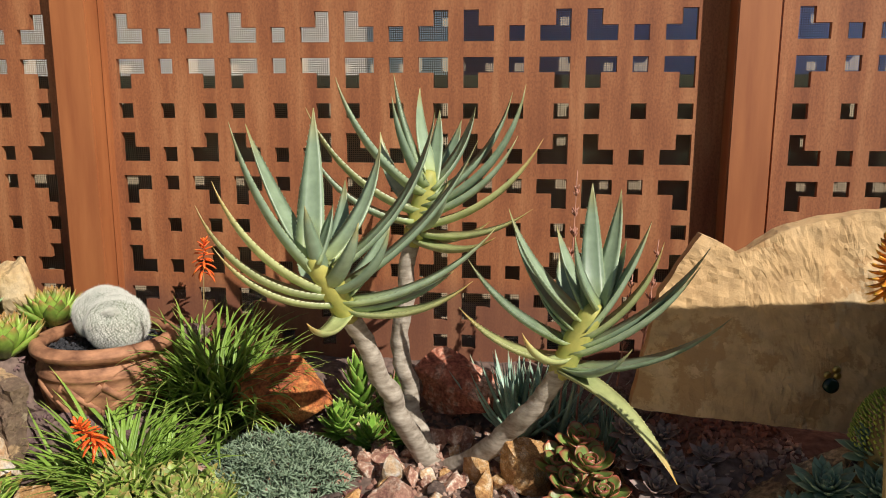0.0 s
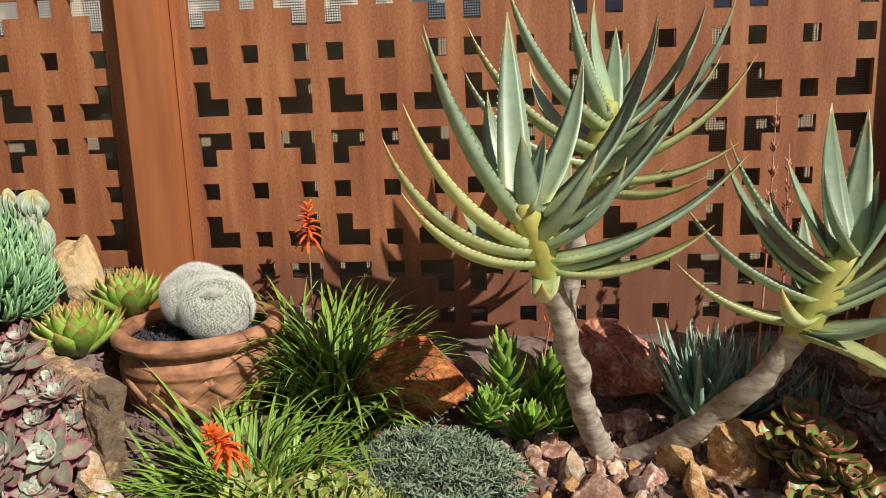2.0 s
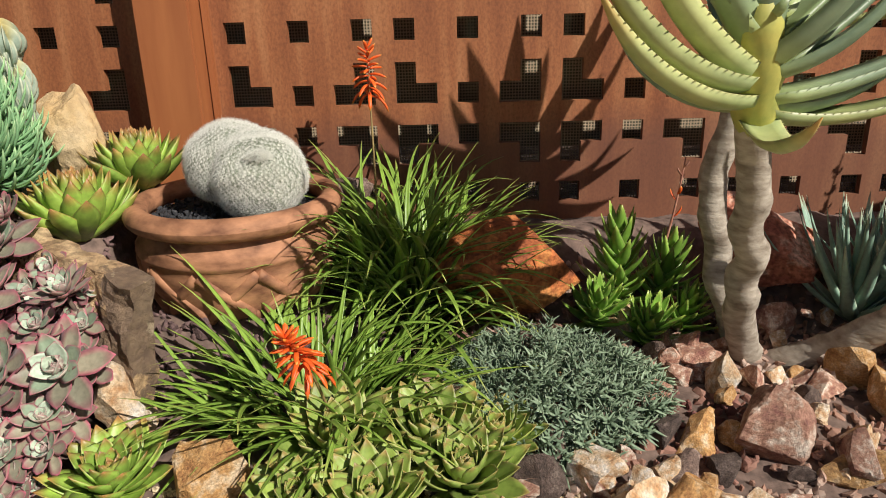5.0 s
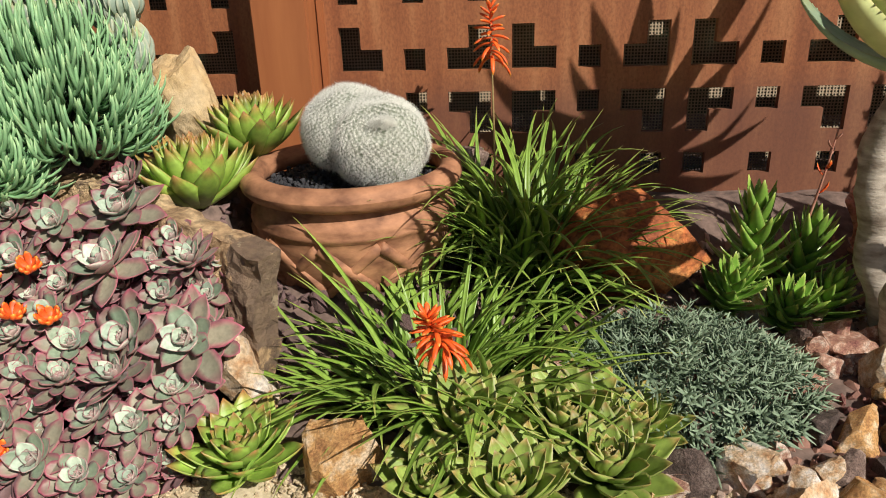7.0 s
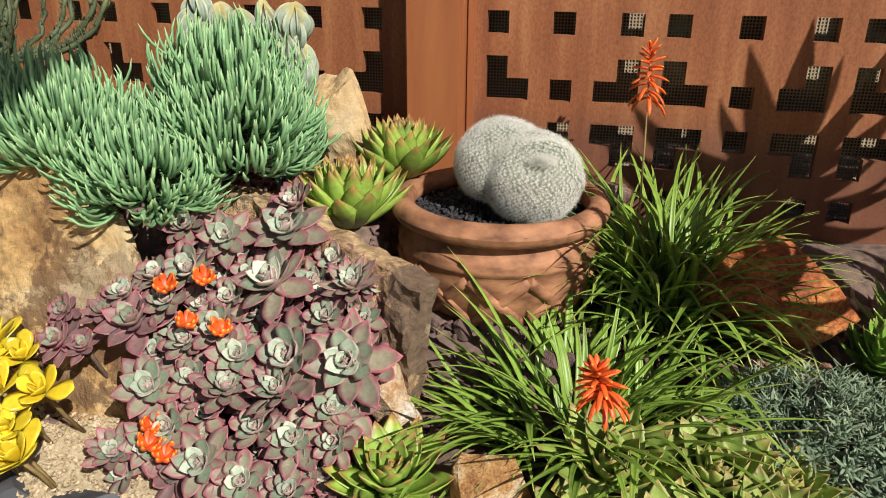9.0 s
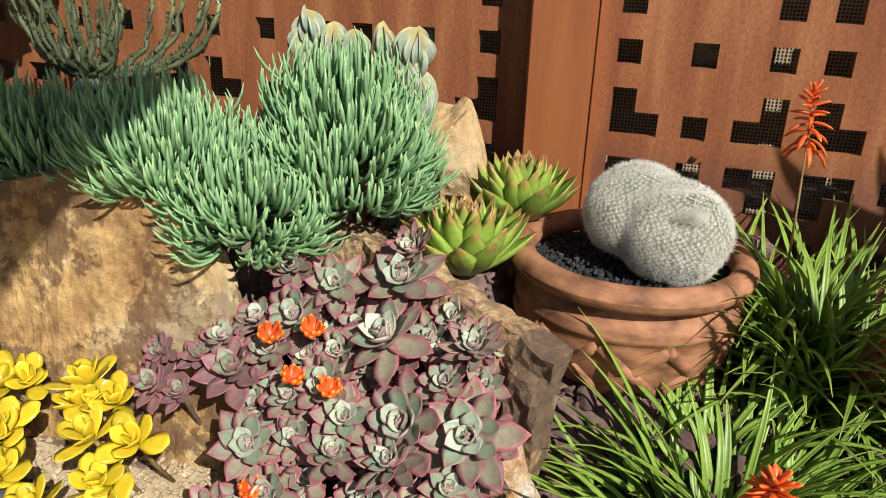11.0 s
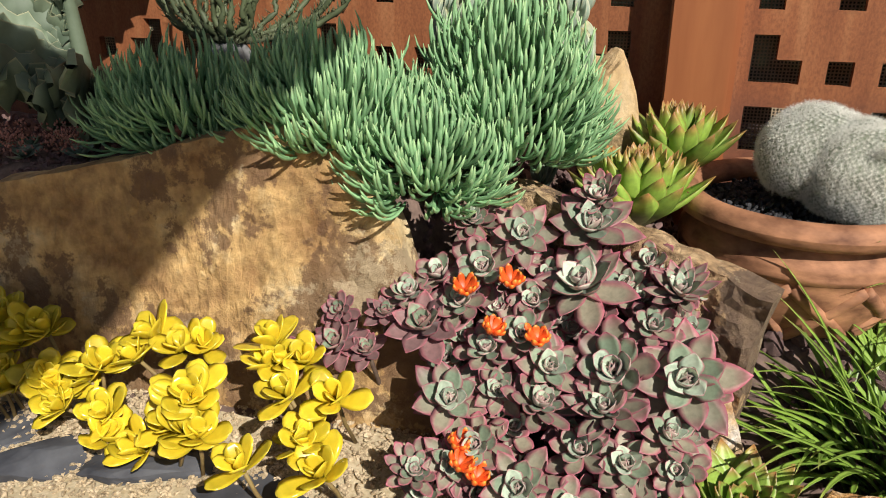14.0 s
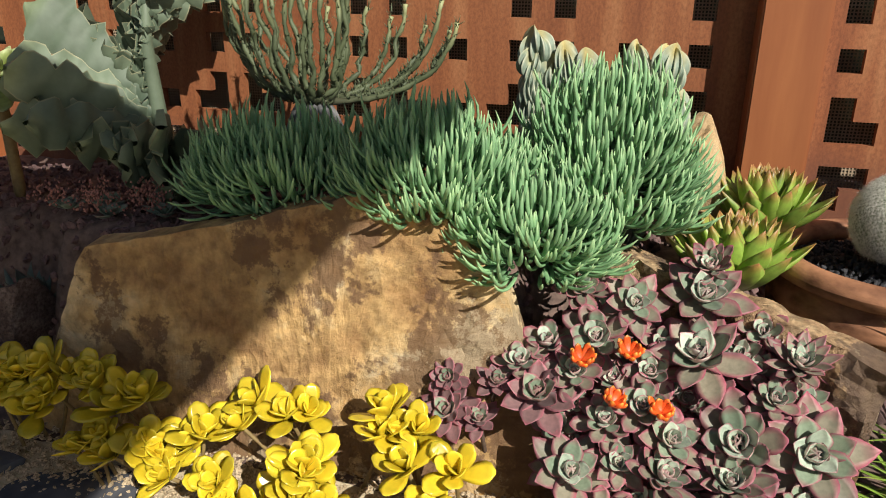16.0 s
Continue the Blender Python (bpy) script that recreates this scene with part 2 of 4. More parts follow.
class Heap:
    """Gathers many small pieces into one mesh."""

    def __init__(self):
        self.v, self.f, self.a, self.n = [], [], {"along": [], "edge": [], "rnd": []}, 0

    def add(self, piece, m=None, rnd=None):
        v, f, a = piece
        v = np.asarray(v, dtype=float)
        if m is not None:
            mm = np.array(m)
            v = v @ mm[:3, :3].T + mm[:3, 3]
        self.v.append(v)
        self.f += [tuple(i + self.n for i in q) for q in f]
        self.n += len(v)
        for k in ("along", "edge"):
            self.a[k] += list(a[k])
        self.a["rnd"] += [random.random() if rnd is None else rnd] * len(v)
        return self

    def data(self):
        return np.concatenate(self.v), self.f, self.a


PROFILES = {
    "dagger": lambda s: max(0.03, (1.0 - 0.62 * s ** 1.5) * (1 - s ** 5)),
    "taper": lambda s: max(0.04, (1 - s) ** 0.75),
    "spoon": lambda s: max(0.05, (0.32 + 0.68 * math.sin(min(1, s / 0.68) * math.pi / 2) ** 1.5) * (1 if s < 0.68 else math.sqrt(max(0, 1 - ((s - 0.68) / 0.325) ** 2)))),
    "point": lambda s: max(0.02, (0.5 + 0.5 * math.sin(min(1, s / 0.6) * math.pi / 2)) * (1 if s < 0.6 else (1 - ((s - 0.6) / 0.4) ** 1.6))),
    "stick": lambda s: max(0.05, min(1, 0.55 + s * 1.8) * (1 if s < 0.7 else math.sqrt(max(0, 1 - ((s - 0.7) / 0.305) ** 2)))),
    "blade": lambda s: max(0.05, 1 - s ** 2.5),
}


def leaf(length, width, thick, start, end, profile="taper", fold=0.25, n=8, side=0.0, rnd=None, teeth=0):
    """One leaf from the origin towards +x: start and end are its slope in degrees at base and tip."""
    w, rings = PROFILES[profile], []
    p, cols = np.zeros(3), ((-1, 0), (-0.5, 0.25), (0, 0.3), (0.5, 0.25), (1, 0), (0.55, -0.8), (0, -1.0), (-0.55, -0.8))
    v, al, ed = [], [], []
    for i in range(n + 1):
        s = i / n
        a, b = radians(start + (end - start) * s), radians(side * s)
        d = np.array((math.cos(a) * math.cos(b), math.cos(a) * math.sin(b), math.sin(a)))
        if i:
            p = p + d * length / n
        up = np.array((-math.sin(a) * math.cos(b), -math.sin(a) * math.sin(b), math.cos(a)))
        right = np.cross(d, up)
        ww = w(s)
        for u, h in cols:
            z = fold * width * 0.5 * u * u * ww + h * thick * 0.5 * ww
            v.append(p + right * (u * width * 0.5 * ww) + up * z)
            al.append(s)
            ed.append(min(1.0, max(abs(u), (s - 0.86) / 0.14 if profile in ("spoon", "point") else 0)))
    k = len(cols)
    f = [tuple(range(k))[::-1], tuple(range(n * k, n * k + k))]
    f += [(i * k + j, i * k + (j + 1) % k, (i + 1) * k + (j + 1) % k, (i + 1) * k + j) for i in range(n) for j in range(k)]
    if teeth:
        for i in range(1, teeth):
            s = i / teeth * 0.92
            q = int(s * n)
            fr = s * n - q
            for col in (0, 4):
                a0, a1 = v[q * k + col], v[(q + 1) * k + col]
                c0, c1 = v[q * k + 2], v[(q + 1) * k + 2]
                e = a0 * (1 - fr) + a1 * fr
                o = e - (c0 * (1 - fr) + c1 * fr)
                o /= np.linalg.norm(o) + 1e-9
                t = (a1 - a0) / (np.linalg.norm(a1 - a0) + 1e-9)
                h = width * 0.022 + 0.0012
                base = len(v)
                v += [e - t * h * 0.7, e + t * h * 0.7, e + o * h + t * h * 0.8]
                al += [s] * 3
                ed += [1, 1, 1]
                f.append((base, base + 1, base + 2))
    under = [1.0 if i % k > 4 else 0.0 for i in range((n + 1) * k)] + [0.0] * (len(v) - (n + 1) * k)
    return np.array(v), f, {"along": al, "edge": ed, "under": under, "rnd": [random.random() if rnd is None else rnd] * len(v)}


def tube(path, radii, k=10, rough=0.0, seed=0):
    path = [Vector(p) for p in path]
    v, al = [], []
    for i, p in enumerate(path):
        d = (path[min(i + 1, len(path) - 1)] - path[max(i - 1, 0)]).normalized()
        x = d.orthogonal().normalized() if abs(d.x) > 0.99 else d.cross(Vector((1, 0, 0))).normalized()
        y = d.cross(x)
        for j in range(k):
            a = 2 * math.pi * j / k
            r = radii[i] * (1 + rough * noise.noise(Vector((math.cos(a) * 2, math.sin(a) * 2, i * 0.9 + seed))))
            v.append(p + (x * math.cos(a) + y * math.sin(a)) * r)
            al.append(i / (len(path) - 1))
    n = len(path)
    f = [tuple(range(k))[::-1], tuple(range((n - 1) * k, n * k))]
    f += [(i * k + j, i * k + (j + 1) % k, (i + 1) * k + (j + 1) % k, (i + 1) * k + j) for i in range(n - 1) for j in range(k)]
    return np.array([tuple(p) for p in v]), f, {"along": al, "edge": [0] * len(v), "rnd": [0.5] * len(v)}


def bezier(a, b, c, n):
    a, b, c = Vector(a), Vector(b), Vector(c)
    return [a * (1 - t) ** 2 + b * 2 * t * (1 - t) + c * t * t for t in (i / n for i in range(n + 1))]


def lathe(profile, k=64):
    v = [(r * math.cos(2 * math.pi * j / k), r * math.sin(2 * math.pi * j / k), z) for r, z in profile for j in range(k)]
    n = len(profile)
    f = [(i * k + j, i * k + (j + 1) % k, (i + 1) * k + (j + 1) % k, (i + 1) * k + j) for i in range(n - 1) for j in range(k)]
    return v, f


def rock_data(size, seed, cuts=16, detail=3, rough=0.06, deep=(0.42, 0.82)):
    """A broken stone: a ball cut by random planes, with a rough skin."""
    rng = np.random.RandomState(seed)
    bm = bmesh.new()
    bmesh.ops.create_icosphere(bm, subdivisions=detail, radius=1)
    v = np.array([p.co[:] for p in bm.verts])
    f = [tuple(q.index for q in face.verts) for face in bm.faces]
    bm.free()
    for _ in range(cuts):
        d = rng.normal(size=3)
        d /= np.linalg.norm(d)
        h = rng.uniform(*deep)
        over = np.maximum(0, v @ d - h)
        v -= over[:, None] * d
    if rough:
        for i, p in enumerate(v):
            q = Vector(p) * 2.1 + Vector((seed, 0, 0))
            v[i] = p * (1 + rough * noise.fractal(q, 0.7, 2.2, 5))
    v /= np.abs(v).max(axis=0)
    return v * np.array(size), f


def box_bm(sx, sy, sz, bevel=0.0):
    bm = bmesh.new()
    bmesh.ops.create_cube(bm, size=1)
    bmesh.ops.scale(bm, vec=(sx, sy, sz), verts=bm.verts)
    if bevel:
        bmesh.ops.bevel(bm, geom=bm.edges[:], offset=bevel, segments=2, affect="EDGES")
    return bm


def slab_bm(outline, thick, seed, cut=0.03, rough=0.02, lean=0.0):
    """A flat split stone standing in the xz plane, its outline broken and its faces uneven."""
    pts = []
    for i, a in enumerate(outline):
        b = outline[(i + 1) % len(outline)]
        m = max(1, int(math.dist(a, b) / 0.03))
        for j in range(m):
            t = j / m
            x, z = a[0] + (b[0] - a[0]) * t, a[1] + (b[1] - a[1]) * t
            j1, j2 = (noise.noise(Vector((x * 18, z * 18, seed + k))) * cut * 0.5 for k in (0, 9))
            pts.append((x + j1, z + j2))
    bm = bmesh.new()
    face = bm.faces.new([bm.verts.new((x, 0, z)) for x, z in pts])
    ext = bmesh.ops.extrude_face_region(bm, geom=[face])
    for e in ext["geom"]:
        if isinstance(e, bmesh.types.BMVert):
            e.co.y += thick
            e.co.z += noise.noise(e.co * 9) * cut * 0.6
    bmesh.ops.recalc_face_normals(bm, faces=bm.faces)
    bmesh.ops.triangulate(bm, faces=bm.faces)
    for _ in range(5):
        long = [e for e in bm.edges if e.calc_length() > 0.026]
        if not long:
            break
        bmesh.ops.subdivide_edges(bm, edges=long, cuts=1)
        bmesh.ops.triangulate(bm, faces=bm.faces)
        flat = [e for e in bm.edges if len(e.link_faces) == 2 and e.calc_face_angle() < 0.01]
        bmesh.ops.beautify_fill(bm, faces=bm.faces, edges=flat)
    for p in bm.verts:
        q = p.co * 3.5 + Vector((seed * 3.1, 0, 0))
        step = math.floor(noise.fractal(q, 0.8, 2, 4) * 5) / 5
        p.co.y += rough * (0.5 * step + 0.6 * noise.fractal(q * 4, 0.8, 2, 4) + 0.25 * noise.fractal(q * 15, 0.7, 2, 3)) + lean * p.co.z
    return bm


# ---- ground ----
def ss(a, b, x):
    t = min(1, max(0, (x - a) / (b - a)))
    return t * t * (3 - 2 * t)


def gz(x, y):
    """Height of the bed: the path is level, the bed climbs to the fence, highest behind the flagstones."""
    a = 0.06 * ss(1.65, 2.2, y) + 0.20 * ss(2.35, 2.75, y)
    a = max(a, 0.22 * ss(2.02, 2.25, y) * math.exp(-((x + 1.45) / 0.38) ** 4))
    a = max(a, 0.40 * ss(2.16, 2.3, y) * ss(-1.55, -1.75, x))
    a = max(a, 0.44 * ss(2.06 + 0.06 * (x + 2.7), 2.14 + 0.06 * (x + 2.7), y) * ss(-2.05, -2.2, x) * ss(-3.35, -3.2, x))
    a = max(a, 0.22 * ss(1.75, 2.1, y) * ss(0.40, 0.65, x))
    return a


def sheet(x0, x1, y0, y1, step, rough):
    nx, ny = round((x1 - x0) / step), round((y1 - y0) / step)
    v = []
    for j in range(ny + 1):
        for i in range(nx + 1):
            x, y = x0 + i * step, y0 + j * step
            v.append((x, y, gz(x, y) + rough * noise.fractal(Vector((x * 9, y * 9, 0)), 0.8, 2, 3)))
    f = [(j * (nx + 1) + i, j * (nx + 1) + i + 1, (j + 1) * (nx + 1) + i + 1, (j + 1) * (nx + 1) + i) for j in range(ny) for i in range(nx)]
    return v, f


def border(x):
    """Front line of the planted bed."""
    return 1.93 + 0.04 * (x + 2.7) if x < -2.05 else (1.87 if x < -0.45 else 1.66)


far = bmesh.new()
inner, outer = [], []
for x, y in ((-4.5, -1.5), (2.5, -1.5), (2.5, 3.2), (-4.5, 3.2)):
    inner.append(far.verts.new((x, y, gz(x, y))))
    outer.append(far.verts.new((x * 400, (y - 1) * 400, 0)))
for i in range(4):
    far.faces.new((outer[i], outer[(i + 1) % 4], inner[(i + 1) % 4], inner[i]))
tagged(part("ground_beyond", far, SOIL), "bare brown earth reaching away on all sides", "ground", kind="structure")
bed = part("ground", sheet(-4.5, 2.5, -1.5, 3.2, 0.035, 0.012), SOIL)
tagged(bed, "brown planted bed soil rising to the fence", "ground", kind="structure")
bed.data.materials.append(SAND)
for poly in bed.data.polygons:
    poly.material_index = 1 if poly.center.y < border(poly.center.x) and poly.center.x < -0.45 or poly.center.y < 1.6 else 0

# ---- fence ----
U = 0.0565
HOLES = ("O     O ", "OO O OO ", "        ", "OO O OO ", "O     O ", "        ", "O  O  O ", "        ")


def fence_panel(x_left, cols, shift, z_top, rows, kinds="rusted cut-steel screen panel with stepped square openings"):
    """A boxed steel sheet, cut with a repeat of square openings eight units wide and high."""
    fx = lambda i: x_left + i * U
    fz = lambda j: z_top - j * U
    gap = lambda i, j: 0 <= i < 41 and 0 <= j < rows and HOLES[j % 8][(i + shift) % 8] == "O"
    depth, v, f, seen = 0.022, [], [], {}

    def at(i, j, k):
        if (i, j, k) not in seen:
            seen[i, j, k] = len(v)
            v.append((fx(i), k * depth, fz(j)))
        return seen[i, j, k]

    for j in range(rows):
        for i in range(cols):
            if gap(i, j):
                continue
            f.append((at(i, j + 1, 0), at(i + 1, j + 1, 0), at(i + 1, j, 0), at(i, j, 0)))
            f.append((at(i, j, 1), at(i + 1, j, 1), at(i + 1, j + 1, 1), at(i, j + 1, 1)))
            for di, dj, p, q in ((-1, 0, (0, 0), (0, 1)), (1, 0, (1, 1), (1, 0)), (0, -1, (1, 0), (0, 0)), (0, 1, (0, 1), (1, 1))):
                if gap(i + di, j + dj) or not (0 <= i + di < cols and 0 <= j + dj < rows):
                    f.append((at(i + p[0], j + p[1], 0), at(i + p[0], j + p[1], 1), at(i + q[0], j + q[1], 1), at(i + q[0], j + q[1], 0)))
    panel = thing("metal_screen_fence", pose(0, 2.79, 0), kinds, "fence", "steel fence panels")
    part("cut_sheet", (v, f), CORTEN, panel, smooth=False)
    wires = Heap()
    quad = lambda x0, x1, z0, z1, y: (np.array([(x0, y, z0), (x1, y, z0), (x1, y, z1), (x0, y, z1)]), [(0, 1, 2, 3)], {"along": [0] * 4, "edge": [0] * 4})
    x0, x1, z0, z1 = fx(0), fx(cols), fz(rows), fz(0)
    for i in range(int((x1 - x0) / 0.0085)):
        x = x0 + i * 0.0085
        wires.add(quad(x, x + 0.0036, z0, z1, 0.11 + 0.0015 * (i % 2)))
    for i in range(int((z1 - z0) / 0.0085)):
        z = z0 + i * 0.0085
        wires.add(quad(x0, x1, z, z + 0.0036, 0.112))
    part("woven_screen", wires.data(), SCREEN, panel, "tan woven mesh behind the openings", smooth=False)["kind"] = "stuff"
    return panel


def fence_post(x):
    post = thing("fence_post", pose(x, 2.69, 0), "orange-brown rusted square steel fence post", "fence post", "steel fence posts")
    part("post_body", box_bm(0.145, 0.14, 2.2, 0.005), POST, post, m=pose(0.0725, 0.07, 1.25), smooth=False)
    part("side_channel", box_bm(0.016, 0.03, 2.2, 0.002), POST, post, m=pose(0.1555, 0.094, 1.25), smooth=False)


TOP = 1.612 + 4 * U
fence_panel(-1.536 - U, 43, 7, TOP + 4 * U, 36)
fence_panel(-1.536 - U - 2.4875, 43, 7, TOP + 4 * U, 36)
fence_panel(1.016 - U, 43, 7, TOP + 4 * U, 36)
for x in (-1.732, 0.775, -4.22, 3.262):
    fence_post(x)

# ---- what closes the place, and added light blockers ----
def wall_box(name, x0, x1, y0, y1, z0, z1, mat, label):
    ob = part(name, box_bm(x1 - x0, y1 - y0, z1 - z0, 0.004), mat, m=pose((x0 + x1) / 2, (y0 + y1) / 2, (z0 + z1) / 2))
    return tagged(ob, label, "wall", kind="structure")


# near-black colour for added blockers: keeps bounce light out of the shade
DARK_BLOCKER = plain("dark_blocker", (0.012, 0.02, 0.01), (0.05, 0.07, 0.035), 14, 0.9, relief=1.0)
# added backing, its dark colour stands in for the shade behind the fence
wall_box("wall_north", -9, 7, 3.5, 3.8, 0, 1.42, DARK_BLOCKER, "near-black backing added to darken the fence openings")
wall_box("wall_house", -9, -1.2, 6.0, 6.2, 0, 3.2, WALLPAINT, "pale plaster house wall beyond the fence")
wall_box("wall_blue", -0.4, 7, 6.0, 6.2, 0, 3.2, BLUEWALL, "blue painted wall beyond the fence")
wall_box("wall_south", -9, 7, -4.2, -4.0, 0, 1.5, WALLPAINT, "low plaster garden wall")
# added out of view: its top edge casts the shade line on the tan flagstone
wall_box("wall_east", 0.90, 4.6, 1.5, 1.62, 0, 1.31, DARK_BLOCKER, "unseen dark blocker added to shade the tan flagstone")
# invented slab above the view, sized for the diagonal shade at the left end
wall_box("roof_overhang", -6, -0.43, -0.9, 0.44, 2.85, 2.95, WALLPAINT, "unseen overhead slab added to shade the left end")
# made-up supports for that slab, also out of view
wall_box("roof_post", -5.9, -5.75, 0.05, 0.2, 0, 2.85, WALLPAINT, "unseen post added under the overhead shade slab")
wall_box("roof_post", -4.6, -4.45, 0.05, 0.2, 0, 2.85, WALLPAINT, "unseen post added under the overhead shade slab")

# ---- large stones ----
def stone(name, size, m, mat, seed, label, cuts=16, detail=4, rough=0.08):
    big = max(size)
    return tagged(part(name, rock_data([k / big for k in size], seed, cuts, detail, rough, (0.34, 0.72)), mat, m=m @ Matrix.Diagonal((big, big, big, 1)), smooth=False), label, "rock")


tagged(part("flagstone", slab_bm([(-0.63, -0.2), (0.55, -0.2), (0.48, 0.06), (0.42, 0.22), (0.29, 0.357), (0.17, 0.385), (0.0, 0.335), (-0.18, 0.286), (-0.30, 0.257), (-0.475, 0.222), (-0.57, -0.03)], 0.055, 3, cut=0.014, rough=0.009, lean=0.2), SLABL,
            m=pose(-2.6, 1.985, 0.22, 0, 0, 2), smooth=False), "mottled ochre and brown flagstone edging the raised bed", "rock")
tagged(part("flagstone", slab_bm([(-0.28, -0.3), (0.62, -0.35), (0.64, 0.33), (0.38, 0.31), (0.16, 0.255), (0.02, 0.18), (-0.09, 0.235), (-0.2, 0.05)], 0.06, 8, cut=0.014, rough=0.01, lean=0.15), SLABR,
            m=pose(0.66, 2.17, 0.645, 0, 0, -4), smooth=False), "large upright tan flagstone with a broken pale edge", "rock")
tagged(part("flagstone", slab_bm([(-0.02, -0.05), (0.55, -0.05), (0.565, 0.17), (0.578, 0.225), (0.50, 0.248), (0.36, 0.27), (0.20, 0.29), (0.08, 0.315), (0.0, 0.305)], 0.06, 5, cut=0.018, rough=0.02, lean=0.10), SLABM,
            m=pose(-2.07, 2.225, 0.15, 0, 0, -23), smooth=False), "brown layered flagstone with a pale worn top edge", "rock")
tagged(part("flagstone", slab_bm([(-0.34, -0.16), (0.4, -0.16), (0.4, 0.12), (0.1, 0.10), (-0.1, -0.02)], 0.07, 15, lean=0.2), SLABM,
            m=pose(0.98, 1.93, 0.30, 0, 0, -8), smooth=False), "dark brown flagstone lying low against the tan one", "rock")
stone("boulder", (0.085, 0.06, 0.23), pose(-1.86, 2.52, 0.55, 0, -15, 10), CREAM, 21, "smooth cream-yellow upright boulder", 4, 4, 0.10)
stone("boulder", (0.205, 0.15, 0.125), pose(-0.785, 2.47, 0.20, 22, 20, -14), ORANGE, 23, "rough orange-red broken boulder", 9, 4, 0.05)
stone("boulder", (0.17, 0.13, 0.16), pose(-0.16, 2.52, 0.23, 0, 0, 15), REDROCK, 9, "red and white banded jasper boulder", 20, 4, 0.10)
stone("boulder", (0.09, 0.07, 0.07), pose(-0.42, 2.42, 0.12), REDROCK, 12, "dark red rounded stone by the tree aloe", 12, 3)
stone("boulder", (0.10, 0.075, 0.10), pose(0.07, 2.14, 0.12, 0, 15, 20), OCHRE, 14, "peaked ochre and white broken stone", 14, 4)
stone("boulder", (0.10, 0.06, 0.10), pose(-0.36, 1.97, 0.08, 0, 20, 0), JASPER, 33, "pink-red pointed broken stone", 12, 4)
stone("boulder", (0.10, 0.06, 0.055), pose(-0.18, 1.92, 0.05, 0, 5, 10), OCHRE, 18, "ochre block of broken stone", 12, 4)
stone("boulder", (0.09, 0.06, 0.075), pose(-0.66, 1.76, 0.05, 0, 10, 20), JASPER_PALE, 41, "white and pink broken stone", 12, 4)
stone("boulder", (0.06, 0.05, 0.085), pose(-0.53, 1.80, 0.06, 0, 10, 50), OCHRE, 43, "ochre broken stone standing on end", 12, 4)
stone("boulder", (0.12, 0.08, 0.06), pose(-0.98, 2.15, 0.08, 0, 10, -30), JASPER, 44, "pink-brown flat stone among the leaves", 12, 4)
stone("boulder", (0.095, 0.05, 0.09), pose(-1.39, 1.86, 0.06, 0, -8, 5), OCHRE, 46, "cream and rust broken stone", 12, 4)
stone("boulder", (0.065, 0.05, 0.12), pose(-1.575, 2.03, 0.11, 0, -8, 15), JASPER_PALE, 47, "cream and rust upright stone below the flagstone", 12, 4)
stone("boulder", (0.11, 0.05, 0.05), pose(-1.25, 2.62, 0.40, 0, 0, 5), GREYROCK, 49, "grey-brown flat stone behind the pot", 12, 4)
stone("boulder", (0.09, 0.08, 0.13), pose(-3.33, 2.08, 0.20, 0, 0, 10), GREYROCK, 51, "purple-grey stone at the flagstone's end", 12, 4)
stone("boulder", (0.10, 0.07, 0.09), pose(0.42, 2.42, 0.27, 0, 0, 10), GREYROCK, 55, "dark stone beside the tan flagstone", 12, 4)


# ---- pot and its cactus ----
POT = (-1.44, 2.41, 0.175)
pot = thing("plant_pot", pose(*POT), "weathered terracotta bowl pot with a rolled rim and braided band", "pot")
body = [(0.0, 0.0), (0.150, 0.0), (0.165, 0.012), (0.198, 0.05), (0.218, 0.10), (0.224, 0.132), (0.223, 0.146), (0.229, 0.150), (0.232, 0.158), (0.228, 0.164), (0.230, 0.170), (0.224, 0.178), (0.212, 0.190),
        (0.212, 0.205), (0.196, 0.205), (0.19, 0.15), (0.0, 0.14)]
TALL = Matrix.Diagonal((1, 1, 1.12, 1))
part("bowl", lathe(body), TERRA, pot, m=TALL)
rim = [(0.205 + 0.022 + 0.027 * math.cos(a) - 0.006, 0.228 + 0.023 * math.sin(a)) for a in (math.pi * 2 * i / 14 for i in range(15))]
part("rim", lathe(rim), TERRA, pot, m=TALL)
strand = Heap()
for k in range(11):
    a0 = 2 * math.pi * k / 11
    for way, lift in ((1, 0.0), (-1, 0.002)):
        pts = []
        for i in range(9):
            s = i / 8
            a = a0 + way * s * 2 * math.pi / 11 * 1.0
            z = 0.03 + s * 0.10
            r = 0.188 + 0.0335 * (s ** 0.8) + lift
            pts.append((r * math.cos(a), r * math.sin(a), z))
        strand.add(tube(pts, [0.0125] * 9, 8))
part("braided_band", strand.data(), TERRA, pot, m=pose(0, 0, 0.008) @ TALL)
grit = Heap()
chip = [rock_data((1, 1, 1), 60 + i, 8, 1, 0.0) for i in range(6)]
asheap = lambda d: (d[0], d[1], {"along": [0] * len(d[0]), "edge": [0] * len(d[0])})
for i in range(1500):
    a, r = random.uniform(0, 6.283), 0.2 * math.sqrt(random.random())
    s = random.uniform(0.004, 0.0095)
    grit.add(asheap(chip[i % 6]), pose(r * math.cos(a), r * math.sin(a), 0.208 + random.uniform(-0.006, 0.006) + 0.015 * (1 - r / 0.2), *(random.uniform(0, 360) for _ in range(3))) @ Matrix.Diagonal((s, s * 0.8, s * 0.6, 1)))
tagged(part("lava_grit", grit.data(), LAVA, m=pose(POT[0], POT[1], 0.20), smooth=False), "black lava grit filling the terracotta pot", "gravel", kind="stuff")
